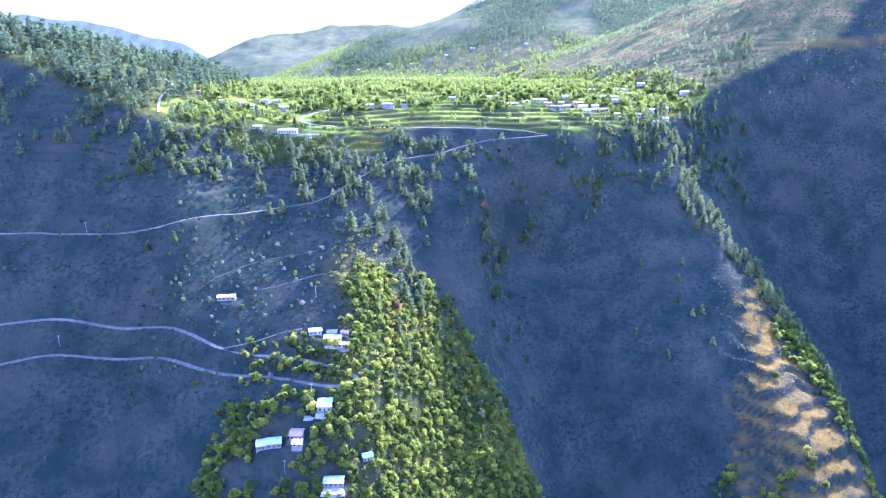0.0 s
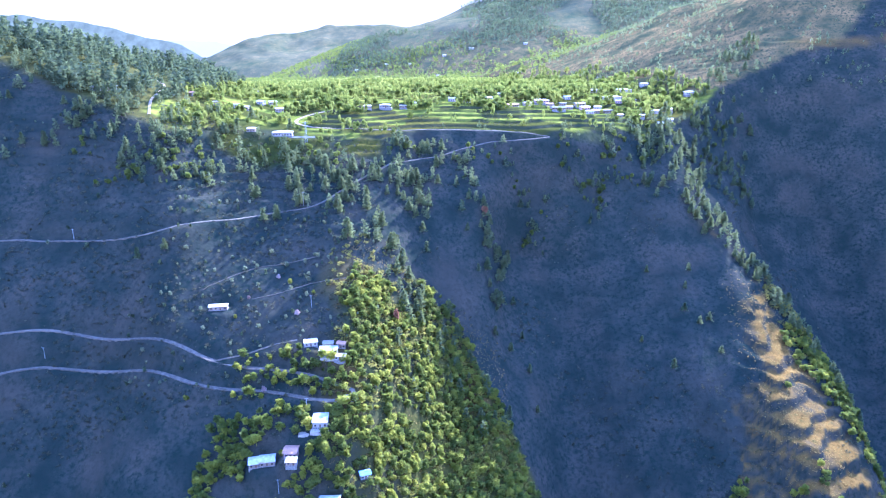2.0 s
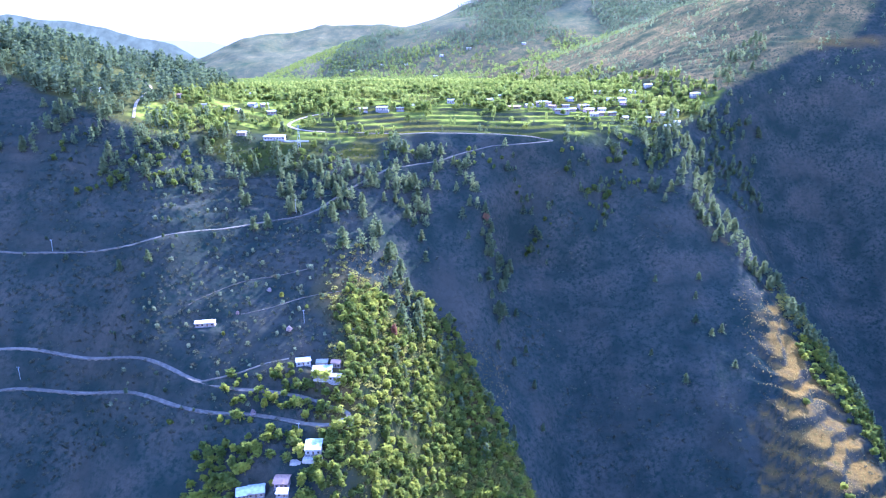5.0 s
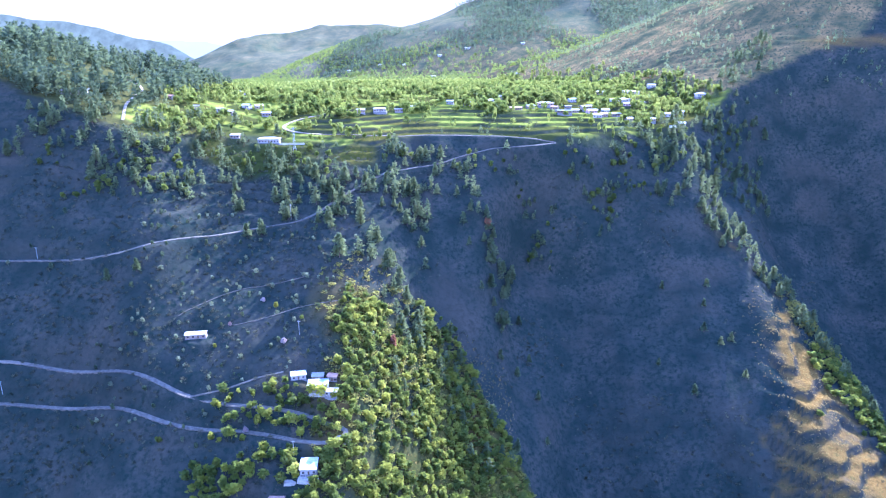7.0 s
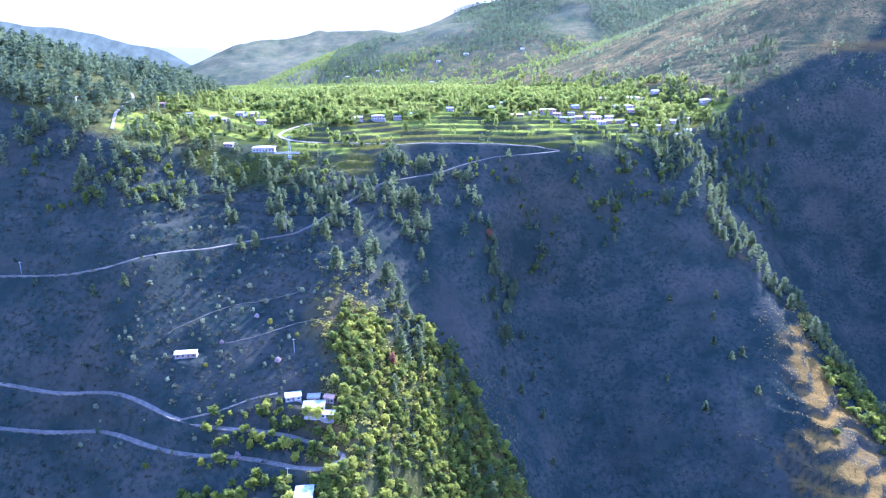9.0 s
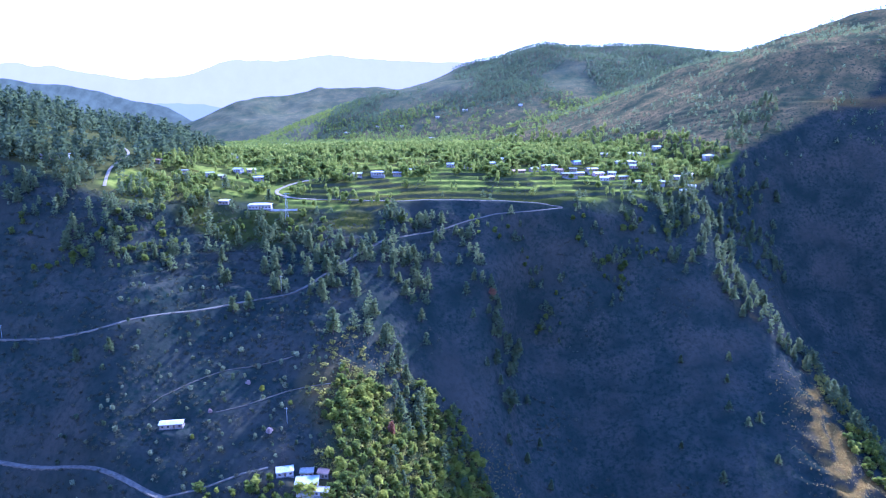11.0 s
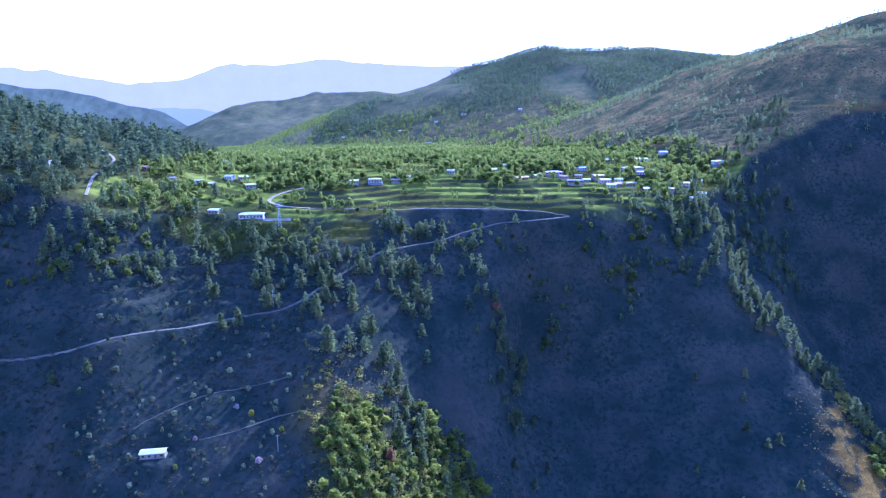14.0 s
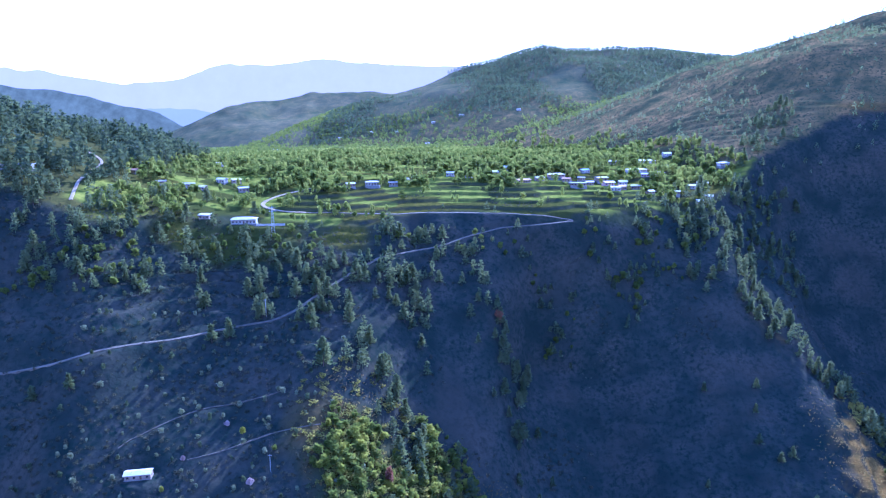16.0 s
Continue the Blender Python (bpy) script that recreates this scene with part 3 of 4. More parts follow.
PINES, BROADS = [], []
for k in range(6):
    rng = np.random.default_rng(100 + k)
    PINES.append(tree_thing("pine_tree", trunk_mesh(10, 0.2, rng), tri_mesh("crown", pine_crown(10, (2.5, 3.2, 2.8, 3.6, 2.6, 3.3)[k], rng, 15, 9, 4, 1.1), NEEDLES),
                            "tall dark green pine standing on the slope", "pine tree", "pines"))
for k in range(8):
    rng = np.random.default_rng(200 + k)
    mat = (LEAVES, SPRING, LEAVES, SPRING, LEAVES, SPRING, RUST, BLOSSOM)[k]
    label = ("bushy dark green broadleaf tree on the slope", "fresh light green broadleaf tree in sunlight")[k % 2] if k < 6 else (
        "rust brown withered tree on the spur", "small pale pink blossoming tree by the road")[k - 6]
    BROADS.append(tree_thing("broadleaf_tree", trunk_mesh(7, 0.2, rng, 4), tri_mesh("crown", broad_crown(7, (2.6, 2.2, 3.1, 2.8, 2.0, 3.0, 1.8, 2.6)[k], rng), mat),
                             label, "tree", "broadleaf trees" if k < 6 else ""))


def plant(model, x, y, h, base, used):
    """Sets a copy of a model tree on the ground; the model itself is used first."""
    s = h / base
    m = Matrix.Translation((x, y, spot(x, y) - 0.1)) @ Matrix.Rotation(dice.uniform(0, 6.283), 4, "Z") @ Matrix.Diagonal((s * dice.uniform(0.85, 1.15), s * dice.uniform(0.85, 1.15), s, 1))
    ob = model if model not in used else copy_thing(model, Matrix())
    used.add(model)
    ob.matrix_basis = m
    return ob


def scatter(n, box, density, gap, seed):
    """Up to n places in box (x0, x1, y0, y1), kept apart, thinned by density."""
    rng = np.random.default_rng(seed)
    x, y = rng.uniform(box[0], box[1], n), rng.uniform(box[2], box[3], n)
    keep = rng.uniform(0, 1, n) < density(x, y)
    x, y = x[keep], y[keep]
    cells, out = set(), []
    for i, (cx, cy) in enumerate(zip((x / gap).astype(int), (y / gap).astype(int))):
        if (cx, cy) not in cells:
            cells.add((cx, cy))
            out.append(i)
    x, y = x[out], y[out]
    clear = np.ones(len(x), bool)
    for name, line in ROAD_LINES.items():
        for a in line[::2]:
            clear &= np.hypot(x - a[0], y - a[1]) > ROADS[name][0] / 2 + (7 if name == "hill_track" else 2.2)
            if name == "school_track" or (a[1] > 726 and name == "upper_road"):
                clear &= np.hypot(x - a[0], y - a[1] + 7) > 11
    for hx_, hy_, w, _, _ in VILLAGE:
        clear &= (np.hypot(x - hx_, y - hy_) > w / 2 + 2.5) & (np.hypot(x - hx_ * 0.985, y - hy_ + 8) > 3.5)
    for sx, sy, r, _ in SITES:
        clear &= np.hypot(x - sx, y - sy) > r + 1
    return x[clear], y[clear]


def wood(name, x, y, sizes, models, mat, label, category, seed, spread=1.0):
    """A stand of trees that nobody would count, as one object: every tree still has its own leaf sprays."""
    rng = np.random.default_rng(seed)
    z = height(x, y)
    out, tint = [], []
    for px, py, pz, h in zip(x, y, z, sizes):
        t = models[rng.integers(len(models))]
        a = rng.uniform(0, 6.283)
        ca, sa, w = math.cos(a) * h * spread, math.sin(a) * h * spread, rng.uniform(0.85, 1.2)
        q = np.empty_like(t)
        q[..., 0] = px + w * (t[..., 0] * ca - t[..., 1] * sa)
        q[..., 1] = py + w * (t[..., 0] * sa + t[..., 1] * ca)
        q[..., 2] = pz - 0.15 + t[..., 2] * h
        out.append(q)
        tint.append(np.full(len(t), rng.uniform(0, 0.98)))
    if not out:
        return None
    return tagged(new(name, tri_mesh(name, np.concatenate(out), mat, np.concatenate(tint))), label, category, kind="stuff")


def stem(h=0.45, r=0.018):
    """Three thin faces for the trunk of a tree in a wood, for a tree 1 m high."""
    p = [(r * math.cos(a), r * math.sin(a)) for a in (0, 2.1, 4.2)]
    return np.array([[(*p[k], -0.05), (*p[(k + 1) % 3], -0.05), (0, 0, h)] for k in range(3)])


def unit(tris):
    return tris / tris[..., 2].max()


SMALL_PINES = [np.concatenate([unit(pine_crown(10, r, np.random.default_rng(300 + k), 11, 7, 2, 1.35)), stem(0.9)]) for k, r in enumerate((2.2, 3.0, 2.5, 3.3))]
SMALL_BROADS = [np.concatenate([unit(broad_crown(7, r, np.random.default_rng(320 + k), 8, 13, 1.6)), stem()]) for k, r in enumerate((2.4, 2.0, 2.9, 1.5))]
FAR_PINES = [unit(blades(np.array([(math.cos(2.4 * i) * 1.6 * (1 - i / 13), math.sin(2.4 * i) * 1.6 * (1 - i / 13), 2 + 7 * i / 12) for i in range(12)]),
                         np.array([(math.cos(2.4 * i), math.sin(2.4 * i), 0.9) for i in range(12)]), 2.4, 1.3, np.random.default_rng(340 + k))) for k in range(4)]
BUSHES = [unit(broad_crown(2, 1.2, np.random.default_rng(360 + k), 4, 8, 1.8) - np.array((0, 0, 0.5))) for k in range(4)]
TUFTS = [unit(blades(np.random.default_rng(380 + k).normal(0, 0.5, (7, 3)) * (1, 1, 0.05), np.tile((0, 0, 1.2), (7, 1)), 1.0, 0.16, np.random.default_rng(390 + k))) for k in range(4)]


def window(x, y, x0, x1, y0, y1, soft=12):
    return band(x, x0, x1, soft) * band(y, y0, y1, soft)


def patchy(x, y, size, k, cut=0.0, sharp=2.5):
    return np.clip(0.5 + sharp * (fractal(x, y, size, 3, k) - cut), 0, 1)


def near_line(x, y, points, wide):
    """1 on a line of places, falling to 0 at a distance."""
    best = np.full(np.shape(x), 1e6)
    for (ax, ay), (bx, by) in zip(points[:-1], points[1:]):
        dx, dy = bx - ax, by - ay
        t = np.clip(((x - ax) * dx + (y - ay) * dy) / (dx * dx + dy * dy), 0, 1)
        best = np.minimum(best, np.hypot(x - ax - t * dx, y - ay - t * dy))
    return np.clip(1.4 - best / wide, 0, 1)


used = set()
# single pines that stand out
for x, y, h in ((-78, 556, 19), (-43, 571, 16), (-30, 622, 15), (-141, 580, 14), (-151, 575, 12), (318, 625, 19), (42, 637, 16), (63, 653, 15), (43, 606, 9), (46, 571, 9), (60, 571, 9),
                (222, 602, 9), (201, 557, 10), (233, 591, 8), (242, 593, 9), (-238, 526, 10), (-215, 523, 10), (-325, 642, 11), (-302, 646, 12), (-90, 588, 15), (12, 545, 14), (22, 530, 12), (5, 560, 12),
                (-20, 548, 14), (322, 600, 16), (330, 575, 14), (336, 540, 14), (344, 520, 13), (252, 690, 13), (262, 676, 12), (58, 640, 12), (66, 618, 9), (72, 590, 8), (76, 560, 9), (80, 532, 7), (196, 640, 8), (180, 585, 7), (236, 640, 9), (228, 622, 8), (242, 560, 8)):
    plant(PINES[dice.integers(6)], x, y, h, 10, used)


def pine_places(x, y):
    d = 0.6 * window(x, y, -150, -15, 588, 700, 15) * patchy(x, y, 40, 401, 0.0)
    d = np.maximum(d, 0.3 * near_line(x, y, [(-20, 700), (25, 668), (42, 640), (44, 600)], 18))
    d = np.maximum(d, 0.4 * near_line(x, y, [(-75, 600), (-48, 570), (-20, 545), (20, 520), (40, 500)], 17))
    d = np.maximum(d, 0.5 * near_line(x, y, [(250, 697), (285, 675), (318, 640), (332, 600), (342, 540), (352, 480)], 10) * patchy(x, y, 14, 419, -0.3))
    d = np.maximum(d, 0.35 * near_line(x, y, [(275, 690), (325, 650), (345, 600), (358, 540), (368, 480)], 16))
    d = np.maximum(d, 0.5 * near_line(x, y, [(262, 745), (272, 720), (290, 690)], 15))
    d = np.maximum(d, 0.16 * near_line(x, y, [(330, 830), (352, 890), (385, 950), (425, 990)], 34))
    d = np.maximum(d, 0.22 * near_line(x, y, [(215, 745), (300, 800), (340, 830)], 40))
    d = np.maximum(d, 0.11 * window(x, y, -60, 60, 340, 525, 15) * spur_brink(x, y))
    d = np.maximum(d, 0.2 * window(x, y, -520, -140, 600, 725, 25) * patchy(x, y, 30, 437, -0.1))
    return d


px, py = scatter(18000, (-430, 440, 470, 1020), pine_places, 5.0, 11)
for i, (x, y) in enumerate(zip(px[:270], py[:270])):
    plant(PINES[dice.integers(6)], x, y, dice.uniform(8, 15), 10, used)
wood("pine_wood", px[270:], py[270:], dice.uniform(8, 15, len(px) - 270 if len(px) > 270 else 0), SMALL_PINES, NEEDLES, "scattered dark pines on the shaded slope", "pine wood", 21)

# broadleaf trees of the spur
for x, y, h, k in ((-36, 510, 12, 6), (40, 648, 10, 6), (-128, 520, 4, 7), (-146, 498, 3.5, 7), (-98, 503, 4, 0), (-118, 515, 5, 1), (-120, 428, 5, 7), (-66, 483, 7, 1), (-114, 433, 8, 1), (-174, 431, 5, 0), (-152, 482, 4, 1), (-107, 484, 5, 7), (282, 520, 7, 0)):
    plant(BROADS[k], x, y, h, 7, used)


def spur_places(x, y):
    d = 0.8 * window(x + 10 * fractal(x, y, 30, 3, 423), y, -64, 86, 330, 524, 20) * (0.3 + 0.7 * patchy(x, y, 20, 402, -0.15, 3)) * spur_brink(x, y)
    d = np.maximum(d, 0.55 * window(x, y, -20, 70, 470, 560, 14) * spur_brink(x, y))
    d = np.maximum(d, 0.55 * window(x, y, -155, -50, 300, 412, 14) * patchy(x, y, 22, 403, -0.2))
    d = np.maximum(d, 0.32 * window(x, y, -140, -60, 425, 455, 8))
    d = np.maximum(d, 0.5 * near_line(x, y, [(330, 580), (348, 510), (358, 450), (366, 410)], 20))
    d = np.maximum(d, 0.5 * window(x, y, 215, 275, 400, 462, 20) * patchy(x, y, 14, 421, 0.1, 4))
    return d * (face(x, y) > -420)


bx, by = scatter(40000, (-190, 370, 300, 600), spur_places, 3.0, 12)
for i, (x, y) in enumerate(zip(bx[:280], by[:280])):
    # west of x -55 mostly dark-leaved models, putting the shade there into leaf colour
    plant(BROADS[dice.integers(3) * 2 if x < -55 and dice.uniform() < 0.75 else dice.integers(6)], x, y, dice.uniform(5, 9.5) * (0.62 if x < -55 and y > 415 else 1.0), 7, used)
bx, by = bx[280:], by[280:]
half_ = len(bx) // 2
wood("broadleaf_wood", bx[:half_], by[:half_], dice.uniform(3.5, 8.5, half_), SMALL_BROADS, SPRING, "dense light green broadleaf wood on the spur", "wood", 22, 1.35)
wood("broadleaf_wood", bx[half_:], by[half_:], dice.uniform(3.5, 8.5, len(bx) - half_), SMALL_BROADS, LEAVES, "dense dark green broadleaf wood on the spur", "wood", 23, 1.35)


# pine forest on the western knoll
def knoll_places(x, y):
    rise = ridge(x, y, KNOLL, 0.34) - plateau(x, y)
    return np.clip(rise / 12, 0, 1) * np.clip((face(x, y) - uplands(x, y) - 1) / 10, 0, 1) * (0.05 + 0.95 * patchy(x, y, 40, 405, -0.05, 5))


kx, ky = scatter(22000, (-900, -270, 660, 1120), knoll_places, 9.0, 13)
wood("pine_forest", kx, ky, dice.uniform(12, 27, len(kx)), SMALL_PINES, DARK_NEEDLES, "dense dark pine forest covering the knoll", "pine forest", 24)


# trees and bushes along the brink
def brink_places(x, y):
    d = y - np.interp(x, XS, NORTH[2])
    return band(d + 10 * fractal(x, y, 25, 3, 441), -42, 10, 14) * band(x, -330, 345, 20) * patchy(x, y, 22, 443, 0.0, 3) * np.where((x > -200) & (x < -105), 0.25, np.where((x > -75) & (x < 70), 0.4, 0.8))


ex, ey = scatter(14000, (-350, 360, 580, 900), brink_places, 4.6, 44)
cut_ = len(ex) * 2 // 5
wood("brink_wood", ex[:cut_], ey[:cut_], dice.uniform(3, 8, cut_), SMALL_BROADS, LEAVES, "green bushes and trees crowding the plateau edge", "wood", 45, 1.2)
wood("brink_wood", ex[cut_:], ey[cut_:], dice.uniform(4, 11, len(ex) - cut_), SMALL_PINES, NEEDLES, "grey-green pines crowding the plateau edge", "pine wood", 46, 1.1)


# orchards and gardens of the plateau
def orchard_places(x, y):
    edge = np.interp(x, XS, NORTH[2])
    d = np.clip((y - edge - 6) / 40, 0, 1) * np.clip((1450 - y) / 150, 0, 1) * np.clip((360 - x + 0.15 * (y - 900)) / 40, 0, 1)
    field = 1.7 * window(x, y, -75, 130, 722, 800, 16) + window(x, y, 100, 215, 735, 800, 16) + window(x, y, -140, -60, 715, 770, 16) + window(x, y, -285, -255, 650, 735, 10)
    west = ridge(x, y, KNOLL, 0.34) - plateau(x, y)
    east = ridge(x, y, EAST, 0.41) - plateau(x, y)
    return d * (1 - 0.55 * np.clip(field, 0, 1.7)) * (0.07 + 0.93 * patchy(x, y, 30, 407, 0.06, 4)) * np.clip(1 - east / 24, 0, 1) * np.clip(1 - west / 16, 0, 1)


ox, oy = scatter(46000, (-330, 420, 650, 1450), orchard_places, 4.9, 14)
third = len(ox) // 3
wood("orchard", ox[:third], oy[:third], dice.uniform(5.5, 12.5, third), SMALL_BROADS, LEAVES, "dark green garden trees between the village fields", "orchard", 25, 1.2)
wood("orchard", ox[third:2 * third + 400], oy[third:2 * third + 400], dice.uniform(2.5, 8.5, third + 400), SMALL_BROADS, ORCHARD, "light green fruit trees between the village fields", "orchard", 26, 1.25)
wood("poplar_grove", ox[2 * third + 400:], oy[2 * third + 400:], dice.uniform(8, 13, max(0, len(ox) - 2 * third - 400)), SMALL_BROADS, ORCHARD, "slim light green poplars among the fields", "poplars", 27, 0.55)


# trees far up the valley and on the hills behind
def valley_places(x, y):
    low = np.clip((10 + 30 * fractal(x, y, 120, 3, 435) - raw_height(x, y)) / 30, 0, 1)
    return np.clip((y - 1350) / 100, 0, 1) * (0.3 + 0.7 * patchy(x, y, 90, 409, -0.1)) * np.clip((2500 - y) / 200, 0, 1) * low


vx, vy = scatter(26000, (-1000, 700, 1350, 2500), valley_places, 7.5, 15)
wood("valley_wood", vx, vy, dice.uniform(7, 13, len(vx)), FAR_PINES, LEAVES, "green trees filling the far valley floor", "wood", 28, 1.3)


def hill_places(x, y):
    h = raw_height(x, y)
    b = patchy(x, y, 210, 411, 0.05, 2.5) * np.clip((x - 60) / 120, 0.0, 1) + 0.9 * np.clip((30 + 40 * fractal(x, y, 120, 3, 413) - h) / 40, 0, 1)
    return np.clip(b + np.clip((x - 500) / 200, 0, 0.8), 0, 1) * np.clip((y - 1850) / 150, 0, 1)


hx, hy = scatter(34000, (-300, 1300, 1850, 2560), hill_places, 8.0, 16)
wood("hill_forest", hx, hy, dice.uniform(9, 14, len(hx)), FAR_PINES, DARK_NEEDLES, "dark pine forest on the hill behind the valley", "pine forest", 29, 1.2)


def mountain_places(x, y):
    crest = near_line(x, y, [(282, 1476), (537, 1376), (706, 1276), (1050, 1100)], 30)
    slope = ridge(x, y, EAST, 0.41) - plateau(x, y)
    return np.clip(0.6 * crest + np.clip(slope / 15, 0, 1) * (0.05 + 0.5 * patchy(x, y, 46, 433, 0.25, 3)), 0, 1)


mx, my = scatter(16000, (200, 1060, 900, 1500), mountain_places, 6, 18)
wood("scattered_pines", mx, my, dice.uniform(2.5, 9.5, len(mx)), FAR_PINES, NEEDLES, "scattered small pines on the dry mountain slope", "pines", 31, 1.1)


# low scrub on the slopes
def scrub_places(x, y):
    f = face(x, y)
    d = 0.55 * window(x, y, -560, -60, 330, 690, 20) * patchy(x, y, 34, 415, 0.12)
    d = np.maximum(d, 0.9 * window(x, y, -290, -62, 425, 690, 20) * (0.35 + 0.65 * patchy(x, y, 26, 445, -0.1)))
    d = np.maximum(d, 0.3 * window(x, y, -30, 420, 400, 790, 20) * patchy(x, y, 40, 417, 0.35))
    d = np.maximum(d, 0.5 * window(x, y, 200, 262, 400, 520, 15))
    return d * (f > -400)


sx_, sy_ = scatter(60000, (-560, 420, 330, 790), scrub_places, 2.6, 19)
gx, gy = scatter(9000, (-420, -50, 400, 640), lambda x, y: 0.09 * window(x, y, -230, -60, 440, 600, 18) + 0.035 * patchy(x, y, 50, 431, 0.1), 4.5, 41)
cut_ = len(gx) * 3 // 5
wood("bushes", gx[:cut_], gy[:cut_], dice.uniform(2.2, 4.8, cut_), SMALL_BROADS, PALE, "pale green round bushes scattered on the shoulder", "bushes", 42, 1.15)
wood("bushes", gx[cut_:], gy[cut_:], dice.uniform(2.2, 5.5, len(gx) - cut_), SMALL_BROADS, DARK_NEEDLES, "dark small trees scattered on the shoulder", "bushes", 43, 0.9)
wood("scrub", sx_, sy_, dice.uniform(0.9, 2.6, len(sx_)), BUSHES, SCRUB, "low olive-brown scrub dotted over the slope", "scrub", 32)
yx, yy = scatter(42000, (-100, 370, 320, 720), lambda x, y: np.clip(0.85 * window(x + 12 * fractal(x, y, 30, 3, 423), y, -66, 76, 330, 556, 26) * spur_brink(x, y) * (0.15 + 0.85 * patchy(x, y, 26, 425, 0.0, 4)) * (1 - 0.75 * window(x, y, -70, 6, 395, 486, 16)) + 0.5 * near_line(x, y, [(330, 640), (345, 600), (352, 520), (362, 440)], 22), 0, 1), 2.2, 29)
wood("yellow_scrub", yx, yy, dice.uniform(1.4, 4.4, len(yx)), BUSHES, OLIVE, "yellow-green bushes and tall grass on the sunny spurs", "bushes", 34, 1.3)
tx, ty = scatter(45000, (-110, 352, 330, 720), lambda x, y: np.clip(0.8 * near_line(x, y, [(292, 610), (290, 580), (285, 520), (275, 470), (270, 420)], 26) * (x < 330) + 0.8 * window(x, y, -75, 50, 330, 560), 0, 1), 1.6, 20)
wood("dry_grass", tx, ty, dice.uniform(0.6, 1.4, len(tx)), TUFTS, STRAW, "tufts of straw-coloured dry grass on the spurs", "grass", 33)

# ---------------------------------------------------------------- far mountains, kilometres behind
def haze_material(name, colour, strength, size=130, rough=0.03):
    # the range glows: its haze is an emission colour, lightly mottled
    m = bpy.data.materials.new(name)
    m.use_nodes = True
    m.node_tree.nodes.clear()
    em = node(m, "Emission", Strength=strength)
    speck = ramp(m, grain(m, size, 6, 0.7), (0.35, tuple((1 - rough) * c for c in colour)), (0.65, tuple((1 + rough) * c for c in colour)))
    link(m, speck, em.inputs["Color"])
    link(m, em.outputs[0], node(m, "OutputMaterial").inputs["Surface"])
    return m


def far_range(y, crest, mat, seed, label):
    """A far mountain range as a sloping sheet with a ragged skyline."""
    xs = np.arange(crest[0][0], crest[-1][0], 12.0)
    top = np.interp(xs, [c[0] for c in crest], [c[1] for c in crest])
    top = np.convolve(np.pad(top, 6, mode="edge"), np.ones(13) / 13, mode="valid") + 7 * fractal(xs, xs * 0 + seed, 110, 4, seed)
    verts, faces = [], []
    for i, (x, t) in enumerate(zip(xs, top)):
        verts += [(x, y, -300), (x, y + 60, t * 0.5 - 60), (x, y + 110, t)]
        if i:
            faces += [(3 * i - 3, 3 * i, 3 * i + 1, 3 * i - 2), (3 * i - 2, 3 * i + 1, 3 * i + 2, 3 * i - 1)]
    me = bpy.data.meshes.new("backdrop")
    me.from_pydata(verts, [], faces)
    me.materials.append(mat)
    return tagged(new("backdrop", me), label, "mountains", kind="structure")


# farther ranges glow paler, so the haze between them is painted in
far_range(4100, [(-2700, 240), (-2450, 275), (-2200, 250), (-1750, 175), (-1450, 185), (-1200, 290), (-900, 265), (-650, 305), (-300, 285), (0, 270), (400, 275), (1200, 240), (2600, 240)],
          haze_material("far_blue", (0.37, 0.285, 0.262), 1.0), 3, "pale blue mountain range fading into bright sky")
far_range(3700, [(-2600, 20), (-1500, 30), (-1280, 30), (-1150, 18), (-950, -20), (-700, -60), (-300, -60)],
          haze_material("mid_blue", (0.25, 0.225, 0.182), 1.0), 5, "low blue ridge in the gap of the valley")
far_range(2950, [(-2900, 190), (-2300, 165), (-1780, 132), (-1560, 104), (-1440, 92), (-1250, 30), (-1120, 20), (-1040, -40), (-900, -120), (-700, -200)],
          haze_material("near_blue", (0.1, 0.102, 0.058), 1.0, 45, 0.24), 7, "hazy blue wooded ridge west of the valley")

# ---------------------------------------------------------------- houses
def plain_material(name, a, b, size=1.5, rough=0.85, metal=0.0, stain=None):
    m = material(name, rough, metal)
    c = ramp(m, grain(m, size, 5), (0.35, a), (0.68, b))
    if stain:
        c = blend(m, ramp(m, grain(m, 4.0, 4), (0.52, (0, 0, 0)), (0.68, (0.8, 0.8, 0.8))), c, stain)
    return paint(m, c)


def tin_material(name, a, b, stain):
    """Corrugated sheet: fine ribs in relief, rust in patches."""
    m = material(name, 0.7)
    m.node_tree.nodes["Principled BSDF"].inputs["Specular IOR Level"].default_value = 0.12
    c = ramp(m, grain(m, 2.5, 4), (0.35, a), (0.65, b))
    c = blend(m, ramp(m, grain(m, 3.5, 5, 0.7), (0.56, (0, 0, 0)), (0.66, (0.8, 0.8, 0.8))), c, stain)
    w = node(m, "TexWave", Scale=2.2)
    link(m, node(m, "TexCoord").outputs["Object"], w.inputs["Vector"])
    bump(m, w.outputs["Fac"], 0.5, 0.05)
    return paint(m, c)


WHITEWASH = plain_material("whitewash", (0.4, 0.36, 0.3), (0.6, 0.55, 0.47), 1.2, 0.9, 0, (0.26, 0.21, 0.16))
MUD = plain_material("mud_plaster", (0.26, 0.2, 0.14), (0.4, 0.32, 0.23), 1.0, 0.95, 0, (0.2, 0.16, 0.12))
STONE = plain_material("dry_stone", (0.16, 0.15, 0.13), (0.36, 0.33, 0.29), 0.5, 0.95)
bump(STONE, grain(STONE, 0.35, 2), 0.8, 0.12)
PINK = plain_material("pink_plaster", (0.5, 0.33, 0.3), (0.62, 0.43, 0.4), 1.4, 0.9, 0, (0.4, 0.3, 0.25))
